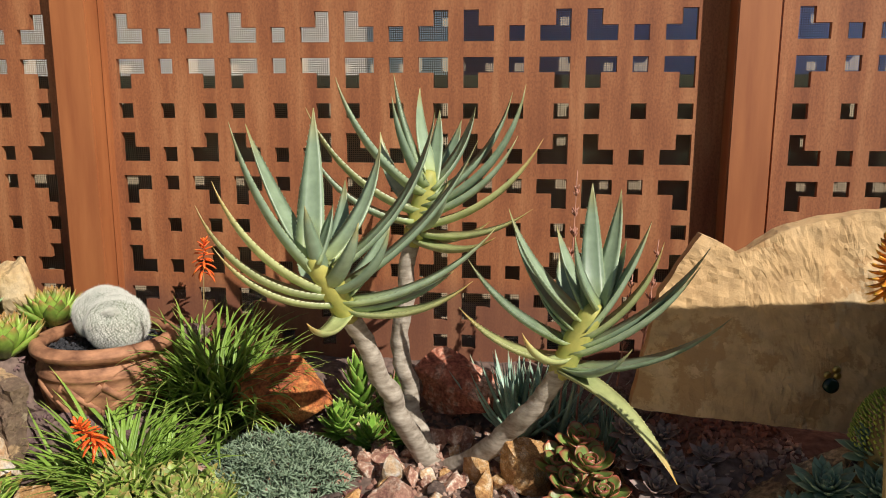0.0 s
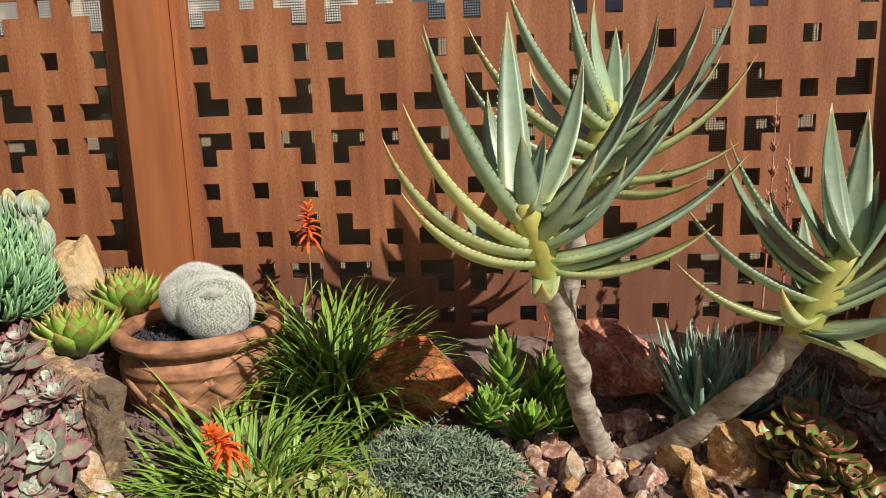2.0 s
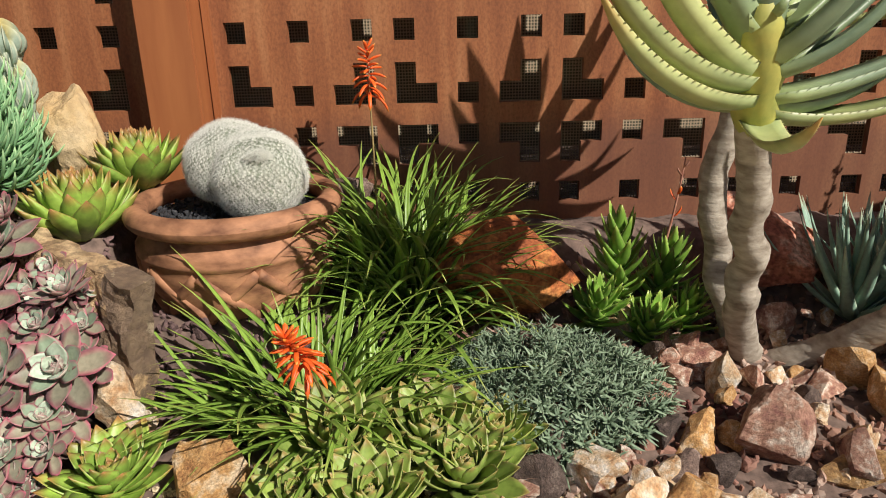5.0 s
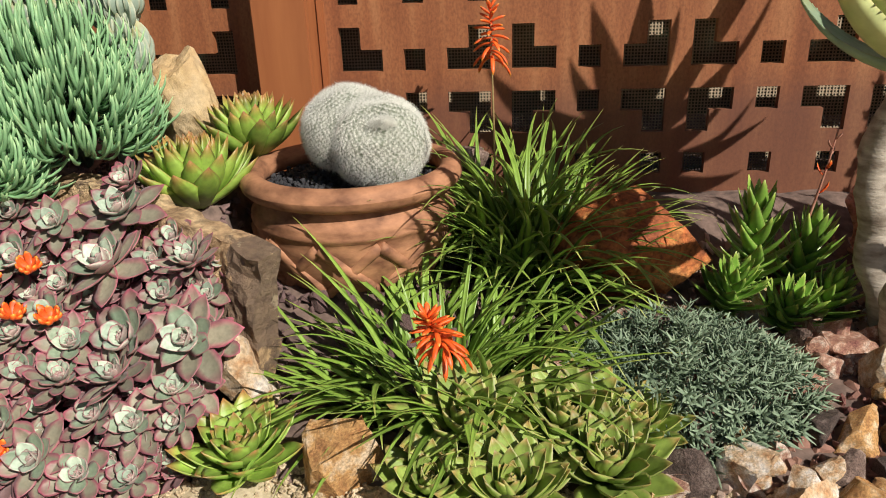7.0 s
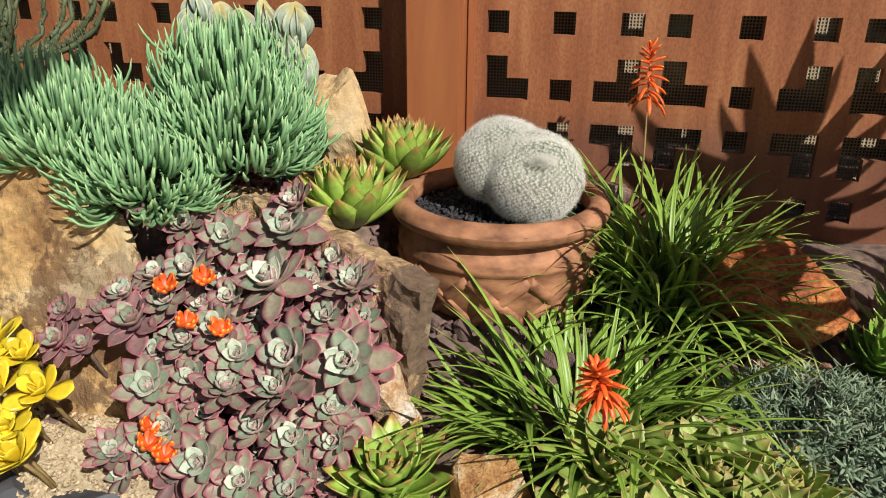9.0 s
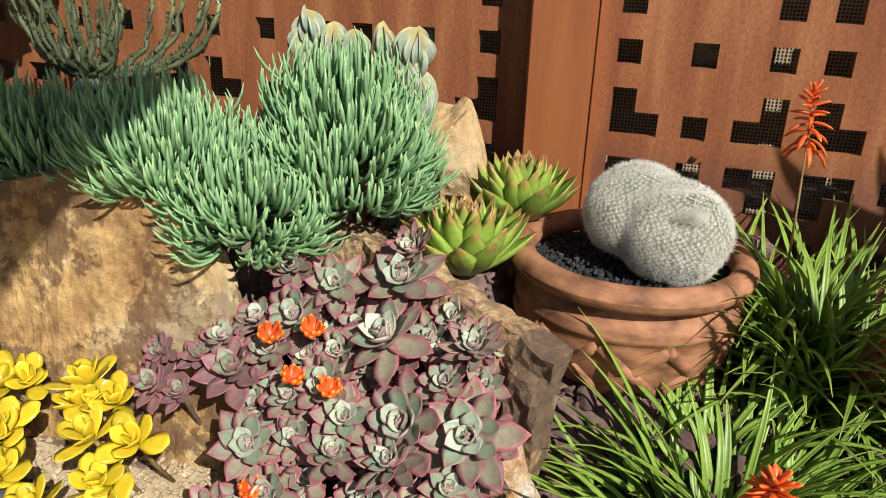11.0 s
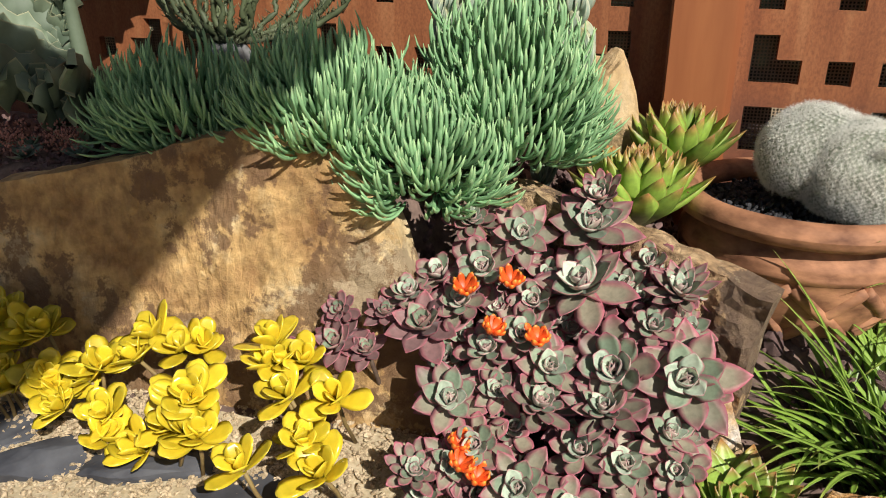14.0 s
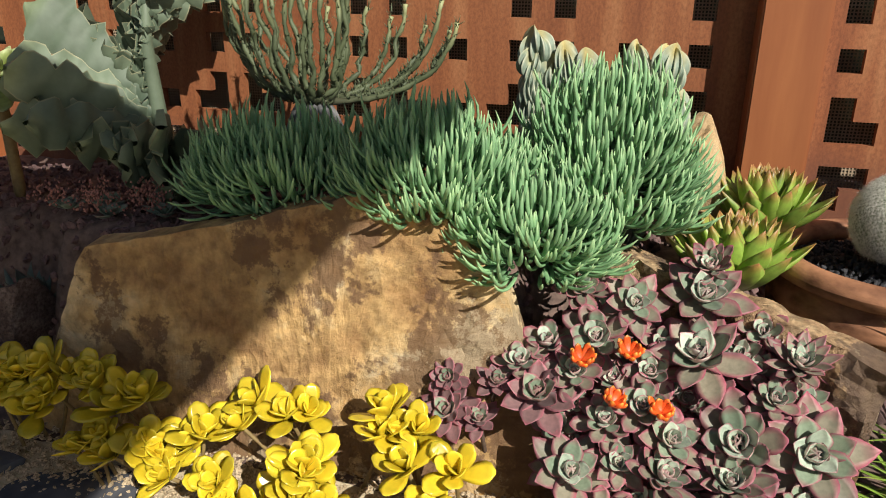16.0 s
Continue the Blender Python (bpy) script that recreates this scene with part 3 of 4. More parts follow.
part("soil_core", lathe([(0.0, 0.235), (0.205, 0.23)]), LAVA, pot)

# crested cactus: a swollen ball with a folded crown and a second lobe
cactus = thing("crested_cactus", pose(-1.41, 2.395, 0.422), "round crested cactus covered in dense short white spines", "cactus")
v, f = lathe([(0.0, -0.02)] + [(math.sin(math.pi * i / 40), -math.cos(math.pi * i / 40)) for i in range(1, 40)] + [(0.0, 1.0)], 64)


CROWN = (Vector((0.24, -0.77, 0.59)), Vector((0.955, 0.297, 0.0)), Vector((-0.175, 0.563, 0.807)))


def lobe(v, size, fold, seed):
    out = []
    for p in v:
        p = Vector(p)
        q = Vector((p.x * size[0], p.y * size[1], p.z * size[2]))
        d = math.hypot(p.dot(CROWN[1]) * 0.55, p.dot(CROWN[2]))
        if p.dot(CROWN[0]) > 0:
            q *= 1 + fold * (0.10 * math.cos(d * 14) * math.exp(-2.2 * d))
        q *= 1 + 0.05 * noise.fractal(p * 1.6 + Vector((seed, 0, 0)), 1, 2, 2)
        out.append(q)
    return out


spines = Heap()
for name, size, at, fold, seed, count in (("front_lobe", (0.101, 0.10, 0.100), (0.046, -0.035, 0.084), 1.0, 2, 1500), ("rear_lobe", (0.105, 0.10, 0.094), (-0.024, 0.012, 0.102), 0.3, 6, 1400)):
    pts = lobe(v, size, fold, seed)
    part(name, (pts, f), CACTUS, cactus, m=pose(*at, 0, 0, 0))
    o = Vector(at)

    def star(d, ln, rays):
        """One areole: spines spread like a star over the skin."""
        p = Vector((d.x * size[0], d.y * size[1], d.z * size[2]))
        p = Vector(lobe([d], size, fold, seed)[0])
        out = Vector((d.x / size[0], d.y / size[1], d.z / size[2])).normalized()
        side = out.orthogonal().normalized()
        for k in range(rays):
            s = Matrix.Rotation(6.283 * k / rays + random.uniform(-0.2, 0.2), 3, out) @ side
            t = (s + out * random.uniform(0.3, 1.3)).normalized()
            w = t.cross(out).normalized() * 0.0006
            q = [p + o + w, p + o - w, p + o + t * ln, p + o + out * 0.0008]
            spines.add((np.array([tuple(c) for c in q]), [(0, 1, 2), (1, 3, 2), (3, 0, 2)], {"along": [0] * 4, "edge": [0] * 4}))

    for i in range(count):
        z = 1 - 1.75 * (i + 0.5) / count
        a, rr = i * 2.399963 + random.uniform(-0.03, 0.03), math.sqrt(1 - z * z)
        star(Vector((rr * math.cos(a), rr * math.sin(a), z)), random.uniform(0.009, 0.017), 11)
    if fold > 0.5:
        for i in range(330):
            a = random.uniform(0, 6.283)
            star((CROWN[0] + CROWN[1] * 0.30 * math.cos(a) * random.random() + CROWN[2] * 0.11 * math.sin(a) * random.random()).normalized(), 0.007, 14)
part("spine_coat", spines.data(), SPINE, cactus, "dense white spines", smooth=False)


# ---- plants ----
def yaw_to(az, tilt=0.0):
    return Matrix.Rotation(radians(az), 4, "Z") @ Matrix.Rotation(-radians(tilt), 4, "Y")


def tree_aloe():
    base = Vector((-0.232, 2.34, 0.03))
    tree = thing("tree_aloe", pose(*base), "branching tree aloe with pale ringed trunks and grey-green leaves", "aloe")
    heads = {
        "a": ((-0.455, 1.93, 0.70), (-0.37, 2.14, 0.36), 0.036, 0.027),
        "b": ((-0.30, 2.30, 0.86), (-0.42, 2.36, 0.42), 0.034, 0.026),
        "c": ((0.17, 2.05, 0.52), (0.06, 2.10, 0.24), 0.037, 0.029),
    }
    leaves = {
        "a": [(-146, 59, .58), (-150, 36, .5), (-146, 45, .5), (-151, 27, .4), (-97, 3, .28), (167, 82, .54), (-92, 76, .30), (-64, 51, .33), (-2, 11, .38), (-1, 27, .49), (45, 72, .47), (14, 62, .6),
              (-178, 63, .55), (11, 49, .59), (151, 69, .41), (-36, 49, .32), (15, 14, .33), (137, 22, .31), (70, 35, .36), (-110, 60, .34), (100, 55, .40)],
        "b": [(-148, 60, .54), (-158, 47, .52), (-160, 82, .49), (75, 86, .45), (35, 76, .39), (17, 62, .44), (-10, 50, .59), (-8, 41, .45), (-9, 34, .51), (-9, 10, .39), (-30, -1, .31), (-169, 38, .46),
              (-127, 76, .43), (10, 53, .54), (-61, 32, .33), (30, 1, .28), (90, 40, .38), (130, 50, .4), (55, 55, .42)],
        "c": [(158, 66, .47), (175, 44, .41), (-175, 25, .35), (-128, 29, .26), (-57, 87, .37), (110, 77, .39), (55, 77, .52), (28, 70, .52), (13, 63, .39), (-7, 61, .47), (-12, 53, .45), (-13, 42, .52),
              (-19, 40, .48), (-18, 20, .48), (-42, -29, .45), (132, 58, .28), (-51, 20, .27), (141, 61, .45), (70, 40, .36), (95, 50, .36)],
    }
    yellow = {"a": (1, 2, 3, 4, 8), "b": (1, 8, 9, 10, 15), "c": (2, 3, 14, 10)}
    for key, (head, bend, r0, r1) in heads.items():
        h = Vector(head)
        path = bezier((0, 0, -0.03), Vector(bend) - base, h - base, 34)
        for i in range(1, 34):
            env = math.sin(math.pi * i / 34)
            path[i] += Vector((noise.noise(Vector((i * 0.22, r0 * 900, 0))), noise.noise(Vector((i * 0.22, 7, r0 * 900))), 0)) * 0.03 * env
        rad = [(r0 + (r1 - r0) * (i / 34)) * (1.0 + 0.03 * math.sin(i * 2.1) + 0.07 * noise.noise(Vector((i * 0.4, 3, r0 * 500)))) * (1.25 if i < 2 else 1) for i in range(35)]
        part("trunk", tube(path, rad, 18, 0.16, len(key) + r0 * 100), BARK, tree, "pale ringed trunk")
        d = (path[-1] - path[-4]).normalized()
        neck = [path[-1] + d * (0.042 * i - 0.05) for i in range(7)]
        part("leaf_neck", tube(neck, [r1 * k for k in (1.0, 1.35, 1.2, 1.4, 1.25, 1.15, 0.6)], 12, 0.1), NECK, tree, "yellow-green leaf bases round the stem")
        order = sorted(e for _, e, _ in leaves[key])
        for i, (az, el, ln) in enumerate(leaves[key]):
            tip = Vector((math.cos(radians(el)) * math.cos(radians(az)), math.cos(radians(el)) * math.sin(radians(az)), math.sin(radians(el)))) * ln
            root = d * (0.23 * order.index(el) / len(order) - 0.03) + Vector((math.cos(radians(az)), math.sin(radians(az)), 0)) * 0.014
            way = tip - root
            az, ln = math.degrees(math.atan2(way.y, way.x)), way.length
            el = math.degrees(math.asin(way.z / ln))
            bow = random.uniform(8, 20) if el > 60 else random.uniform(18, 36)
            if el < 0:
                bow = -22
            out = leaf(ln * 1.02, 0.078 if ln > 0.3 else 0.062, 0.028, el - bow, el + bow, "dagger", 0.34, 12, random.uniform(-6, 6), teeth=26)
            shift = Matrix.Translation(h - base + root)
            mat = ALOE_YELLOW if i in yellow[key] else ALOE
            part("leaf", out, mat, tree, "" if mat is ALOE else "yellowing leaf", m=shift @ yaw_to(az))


tree_aloe()


def rosette(name, at, radius, count, mat, label, category, width=0.42, thick=0.10, profile="point", low=8, high=78, tilt=(0, 0), fold=0.3, bend=22, group="", spin=None, inner=0.35, young=None, outer=None):
    """Leaves in a golden-angle whorl, the inner ones shorter and more upright."""
    plant = thing(name, pose(*at, *tilt) @ pose(0, 0, 0, 0, 0, random.uniform(0, 360) if spin is None else spin), label, category, group)
    tiers = 6
    meshes = []
    for t in range(tiers):
        s = t / (tiers - 1)
        ln = radius * (1 - (1 - inner) * s)
        slope = low + (high - low) * s
        for w in range(2):
            d = leaf(ln, radius * width * (1 - 0.35 * s), radius * thick, slope - bend * 0.4, slope + bend * (1 - 0.5 * s) + random.uniform(-6, 6), profile, fold, 8, random.uniform(-8, 8))
            meshes.append(d)
    made = {}
    for i in range(count):
        s = i / max(1, count - 1)
        t = min(tiers - 1, int(s * tiers))
        key = t * 2 + i % 2
        m = Matrix.Translation((0, 0, radius * 0.10 * s)) @ Matrix.Rotation(i * 2.39996 + random.uniform(-0.12, 0.12), 4, "Z") @ Matrix.Rotation(random.uniform(-0.1, 0.1), 4, "X")
        if key not in made:
            ob = part("leaf", meshes[key], young if young and s > 0.5 else outer if outer and s < 0.34 else mat, plant, m=m)
            made[key] = ob.data
        else:
            part("leaf", made[key], None, plant, m=m)
    return plant


def flower_spike(at, lean, count, label, size=0.022):
    """A bare stalk with a head of drooping tubular flowers below and buds above."""
    spike = thing("flower_spike", pose(*at), label, "flower", "orange flower spikes")
    top, height = Vector(lean), lean[2]
    path = bezier((0, 0, 0), (lean[0] * 0.3, lean[1] * 0.3, height * 0.55), top, 14)
    part("stalk", tube(path, [0.0028] * 10 + [0.0024, 0.002, 0.0018, 0.0015, 0.001], 6), STALK, spike)
    up = (path[-1] - path[-3]).normalized()
    for i in range(count):
        s = i / (count - 1)
        slope = -70 + 130 * s ** 1.3
        ln = size * (1.3 - 0.8 * s)
        d = leaf(ln, 0.0095, 0.0095, slope + 75 * (1 - s), slope - 8, "stick", 0.0, 6)
        part("floret", d, FLOWER, spike, m=Matrix.Translation(top + up * ((s - 0.75) * size * 2.3)) @ Matrix.Rotation(i * 2.4, 4, "Z"))


# strap-leaved clump with two orange flower spikes
def strap_clump(at, spread, count, length, label, name="strap_leaf_plant", mat=GRASS, width=0.0155, lowest=15, rise=0.0):
    plant = thing(name, pose(*at), label, "plant")
    blades = Heap()
    for i in range(count):
        a, r = random.uniform(0, 360), math.sqrt(random.random())
        x, y = math.cos(radians(a)) * r * spread[0], math.sin(radians(a)) * r * spread[1]
        start = random.uniform(60, 92) - 22 * r
        end = start - random.uniform(25, 95)
        out = leaf(length * random.uniform(0.55, 1.1), width * random.uniform(0.7, 1.25), 0.002, start, max(end, -60 + lowest), "blade", 0.45, 9, random.uniform(-35, 35))
        m = Matrix.Translation((x, y, gz(at[0] + x, at[1] + y) - at[2] + rise * random.random() * (1 - 0.6 * r))) @ yaw_to(a + random.uniform(-70, 70))
        if i < 200:
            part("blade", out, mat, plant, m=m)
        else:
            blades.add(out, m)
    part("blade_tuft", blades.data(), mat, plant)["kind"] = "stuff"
    return plant


strap_clump((-1.06, 2.46, gz(-1.06, 2.46)), (0.15, 0.11), 420, 0.36, "arching green strap-leaved clump beside the pot", rise=0.24)
strap_clump((-1.22, 2.08, gz(-1.22, 2.08)), (0.20, 0.11), 250, 0.33, "bright green strap-leaved clump in front of the pot")
flower_spike((-1.12, 2.50, 0.2), (-0.012, 0.08, 0.535), 30, "orange-red drooping flower spike on a thin stalk", size=0.050)
flower_spike((-1.17, 1.98, 0.1), (-0.035, -0.12, 0.235), 44, "bright orange drooping flower head among strap leaves", size=0.052)


# chalk sticks: heaps of upright finger leaves
def chalk_clump(at, size, count, length, label, lowest=0.05):
    plant = thing("chalk_stick_plant", pose(*at), label, "succulent", "blue-green chalk sticks")
    for piece in range(2):
        h = Heap()
        for i in range(count // 2):
            u, a = random.random(), random.uniform(0, 2 * math.pi)
            el = math.asin(lowest + (1 - lowest) * u)
            n = Vector((math.cos(el) * math.cos(a), math.cos(el) * math.sin(a), math.sin(el)))
            p = Vector((n.x * size[0], n.y * size[1], n.z * size[2])) * random.uniform(0.72, 1.0)
            p += Vector((noise.noise(n * 2.2 + Vector(at)), noise.noise(n * 2.2 + Vector((5, 0, 0))), noise.noise(n * 2.2 + Vector((0, 7, 0))))) * 0.03
            slope = math.degrees(el) * 0.55 - 5 + random.uniform(-16, 16)
            out = leaf(1.2 * length * random.uniform(0.6, 1.15), 0.0088, 0.0088, slope - 8, min(110, slope + random.uniform(45, 95)), "stick", 0.0, 6, random.uniform(-25, 25))
            h.add(out, Matrix.Translation(p) @ yaw_to(math.degrees(a) + random.uniform(-30, 30)))
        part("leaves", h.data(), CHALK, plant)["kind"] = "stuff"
    return plant


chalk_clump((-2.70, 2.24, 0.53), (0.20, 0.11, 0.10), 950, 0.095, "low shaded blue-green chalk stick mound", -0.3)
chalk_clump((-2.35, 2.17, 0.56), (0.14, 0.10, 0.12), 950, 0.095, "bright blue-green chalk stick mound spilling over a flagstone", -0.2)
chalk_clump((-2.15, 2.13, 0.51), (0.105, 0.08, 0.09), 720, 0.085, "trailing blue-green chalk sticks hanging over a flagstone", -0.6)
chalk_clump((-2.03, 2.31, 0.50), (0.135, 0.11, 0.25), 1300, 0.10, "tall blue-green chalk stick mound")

# fleshy green rosettes beside the pot
rosette("agave_rosette", (-1.76, 2.31, 0.375), 0.185, 62, AGAV, "lime-green pointed rosette with red leaf tips", "succulent", 0.33, 0.10, "point", 34, 88, group="red-tipped rosettes", bend=20, inner=0.8)
rosette("agave_rosette", (-1.69, 2.49, 0.44), 0.175, 58, AGAV, "lime-green pointed rosette with red leaf tips", "succulent", 0.33, 0.10, "point", 34, 88, group="red-tipped rosettes", bend=20, inner=0.8)
for x, y, r, tx in ((-1.55, 1.87, 0.12, 10), (-1.16, 1.95, 0.14, 14), (-0.98, 1.97, 0.13, 12), (-1.08, 1.81, 0.12, 16), (-0.92, 1.87, 0.12, 12), (-0.86, 1.97, 0.10, 8), (-1.21, 1.82, 0.10, 15)):
    rosette("lime_rosette", (x, y, gz(x, y) + 0.02), r * 1.2, 54, LIME if x > -1.5 else AGAV, "flat bright green many-leaved rosette", "succulent", 0.40, 0.07, "point", 20, 84, (tx, 0), 0.4, group="bright green ground rosettes", bend=24, inner=0.45)

# plush purple-edged rosettes
PLUSHSTEM = plain("plush_stem", (0.07, 0.04, 0.035), (0.13, 0.09, 0.06), 60, 0.7)
PLUSH = [(-1.82, 2.15, .48, .045), (-1.83, 2.12, .43, .076), (-2.05, 2.11, .43, .05), (-1.95, 2.09, .42, .055), (-2.01, 2.05, .36, .062), (-1.83, 2.04, .35, .082), (-2.04, 2.00, .31, .048), (-1.97, 2.01, .30, .04), (-1.91, 2.02, .32, .048),
         (-1.67, 2.04, .36, .056), (-2.27, 1.99, .27, .036), (-2.26, 1.95, .22, .055), (-2.33, 1.93, .19, .038), (-2.20, 1.94, .22, .04), (-2.14, 2.01, .31, .046), (-2.10, 1.97, .27, .072), (-1.92, 1.97, .28, .056), (-1.87, 1.94, .24, .06),
         (-1.98, 1.95, .25, .048), (-2.03, 1.89, .18, .068), (-1.76, 1.95, .25, .075), (-1.65, 1.95, .25, .082), (-1.88, 1.90, .19, .06), (-1.77, 1.90, .20, .062), (-1.97, 1.85, .13, .052), (-1.67, 1.89, .18, .05), (-1.80, 1.86, .14, .052),
         (-2.18, 1.98, .28, .038), (-1.71, 2.00, .31, .044), (-1.95, 1.91, .20, .048), (-2.07, 1.81, .08, .048), (-1.89, 1.81, .09, .064), (-1.81, 1.80, .07, .055), (-1.73, 1.86, .13, .06), (-1.65, 1.86, .14, .044), (-2.01, 1.83, .10, .05), (-1.72, 1.80, .06, .045)]
MAIN = len(PLUSH)
for i in range(80):
    t, k = (i * 0.618034) % 1, (i * 0.754878) % 1
    z = 0.05 + 0.36 * k
    px = -2.05 + 0.42 * t - 0.25 * max(0, z - 0.1) * (1 - t)
    PLUSH.append((px, 1.775 + 0.85 * z + random.uniform(-0.01, 0.02), max(0.04, z - 0.015), 0.055 + 0.012 * math.sin(i * 3)))
for i, (x, y, z, r) in enumerate(PLUSH):
    r *= 1.28 if i < MAIN else 1.05
    wine = i in (10, 11, 12, 13, 15, 27) or (i >= MAIN and i % 7 == 3)
    count = 24 + (i * 7) % 7 if i < MAIN else 18
    tight = i in (0, 2, 9, 12, 22, 23, 30)
    stem = rosette("plush_rosette", (x, y, z), r, count + 14 * tight, PURPLE_DARK if wine else PURPLE, "velvety wine-purple rosette with paler rims" if wine else "velvety grey-green rosette edged in wine red", "succulent", 0.36 if tight else 0.50, 0.08,
                   ("spoon", "point")[i % 2], 16 if tight else -4, 84, (random.uniform(22, 50), random.uniform(-18, 18)), 0.34, 24, "plush rosettes", young=PALEGREEN if not wine else PURPLE, inner=0.30, outer=None if wine else PURPLE_OUTER)
    g = gz(x, y)
    part("stem", tube([(0, 0, 0.01), (0, 0, -0.5 * (z - g)), (0, 0, -(z - g) - 0.01)], [0.0045] * 3, 7), PLUSHSTEM, stem)
for x, y, z in ((-2.03, 1.98, .38), (-1.95, 1.99, .40), (-1.97, 1.94, .33), (-1.89, 1.93, .33), (-1.99, 1.80, .15), (-2.00, 1.83, .17), (-1.96, 1.80, .13)):
    bud = thing("flower_cluster", pose(x, y, z - 0.03, 25, 0, random.uniform(0, 90)), "small cluster of orange-red bell flowers", "flower", "plush rosette flowers")
    for k in range(11):
        part("floret", leaf(random.uniform(0.024, 0.036), 0.014, 0.012, 10, 50 + k * 4, "stick", 0.1, 6), FLOWER, bud, m=yaw_to(k * 137.5))

# golden jade along the flagstone's foot
for i in range(50):
    t = (i * 0.618) % 1
    x = -3.25 + 1.08 * t + random.uniform(-0.03, 0.03)
    y = 1.93 + 0.03 * (x + 2.7) - random.uniform(0.0, 0.13 if x < -2.8 else 0.19) - (0.05 if x > -2.5 else 0)
    z = random.uniform(0.05, 0.09) + 0.75 * (y - 1.76) * (y > 1.76) + (0.05 if x > -2.5 else 0)
    r = random.uniform(0.062, 0.088)
    jade = rosette("golden_jade", (x, y, z), r, 10, GOLD, "glossy yellow jade sprig with rounded leaves", "succulent", 0.60, 0.10, "spoon", 26, 74, (random.uniform(0, 35), random.uniform(-30, 30)), 0.08, -6, "golden jade sprigs", inner=0.6)
    part("stem", tube([(0, 0, 0.005), (0.004, 0, -z * 0.5), (0, 0, -z - 0.01)], [0.004] * 3, 6), STALK, jade)


# grey-green creeping cover
def creeping_cover(at, size, sprigs, label, mat=COVER, ln=0.028):
    plant = thing("creeping_cover", pose(*at), label, "plant")
    h = Heap()
    tip = [leaf(ln, 0.0056, 0.003, 20, 45, "blade", 0.2, 3) for _ in range(4)]
    for i in range(sprigs):
        a, r = random.uniform(0, 6.283), math.sqrt(random.random())
        x, y = r * math.cos(a) * size[0], r * math.sin(a) * size[1]
        z = (1 - r * r) * size[2] * random.uniform(0.35, 1.15) + gz(at[0] + x, at[1] + y) - at[2]
        d = Vector((math.cos(a) * r + random.uniform(-0.7, 0.7), math.sin(a) * r + random.uniform(-0.7, 0.7), random.uniform(0.3, 1.0))).normalized()
        q = d.to_track_quat("Z", "X").to_matrix().to_4x4()
        tone = random.random()
        for k in range(13):
            h.add(tip[k % 4], Matrix.Translation(Vector((x, y, z)) + d * k * 0.0045) @ q @ Matrix.Rotation(k * 2.4, 4, "Z") @ Matrix.Rotation(random.uniform(-0.3, 0.3), 4, "Y"), tone)
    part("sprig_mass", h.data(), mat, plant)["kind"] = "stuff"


creeping_cover((-0.75, 2.13, gz(-0.75, 2.13)), (0.23, 0.20, 0.10), 560, "dense grey-green needle-leaved creeping cover")
creeping_cover((0.45, 1.85, gz(0.45, 1.85)), (0.14, 0.10, 0.05), 160, "thin shaded creeping sprigs over gravel")
creeping_cover((0.0, 1.76, gz(0, 1.76)), (0.12, 0.06, 0.06), 200, "grey-green creeping cover by the stones")


# toothed aloes near the fence
def stacked_aloe(at, height, radius, label, tilt=(0, 0)):
    plant = thing("spiny_aloe", pose(*at, *tilt, random.uniform(0, 90)), label, "aloe", "dark green stacked aloes")
    for i in range(34):
        s = i / 33
        d = leaf(radius * (1.15 - 0.4 * s), radius * 0.40, radius * 0.12, 12 + 45 * s, 42 + 42 * s, "taper", 0.3, 6, teeth=9)
        part("leaf", d, DARKALOE, plant, m=Matrix.Translation((0, 0, height * 0.9 * s)) @ yaw_to(i * 137.5))
    part("stem", tube([(0, 0, -0.03), (0, 0, height * 0.85)], [0.012, 0.006], 8), STALK, plant)


for x, y, h, r, t in ((-0.52, 2.48, 0.22, 0.13, (0, -4)), (-0.42, 2.49, 0.14, 0.12, (0, 14)), (-0.59, 2.43, 0.10, 0.11, (10, -18)), (-0.48, 2.38, 0.09, 0.105, (22, 5)), (-0.40, 2.41, 0.10, 0.10, (14, 16))):
    stacked_aloe((x, y, gz(x, y)), h, r, "dark green upright aloe with toothed leaves", t)
for x, y, r, n in ((0.05, 2.44, 0.36, 40), (0.19, 2.45, 0.33, 36), (0.34, 2.36, 0.27, 28)):
    rosette("blue_aloe", (x, y, gz(x, y)), r, n, BLUEAGAVE, "blue-green narrow-leaved upright aloe with pale teeth", "aloe", 0.13, 0.05, "taper", 38, 86, group="blue-green aloes", bend=16, inner=0.7)
for x, y, z, r in ((0.17, 2.13, .12, .075), (0.26, 2.10, .14, .08), (0.20, 2.04, .10, .075), (0.29, 2.02, .09, .07), (0.24, 2.20, .17, .07), (0.17, 1.95, .06, .07), (0.32, 1.92, .06, .07)):
    rosette("flapjack_plant", (x, y, z + 0.02), r * 1.35, 16, REDGREEN, "green rounded-leaf rosette flushed red at the rims", "succulent", 0.62, 0.10, "spoon", 15, 75, (15, 0), group="red-rimmed rosettes", bend=30)
for x, y, z, r in ((0.40, 2.10, .20, .085), (0.50, 2.06, .19, .09), (0.56, 1.98, .17, .10), (0.44, 2.0, .15, .085), (0.38, 2.17, .25, .075), (0.60, 2.08, .22, .07), (0.48, 2.15, .25, .075)):
    rosette("dusky_rosette", (x, y, z), r, 24, DUSTY, "dusky mauve-brown rosette in shade", "succulent", 0.40, 0.08, "point", 8, 80, (20, 0), group="dusky rosettes")
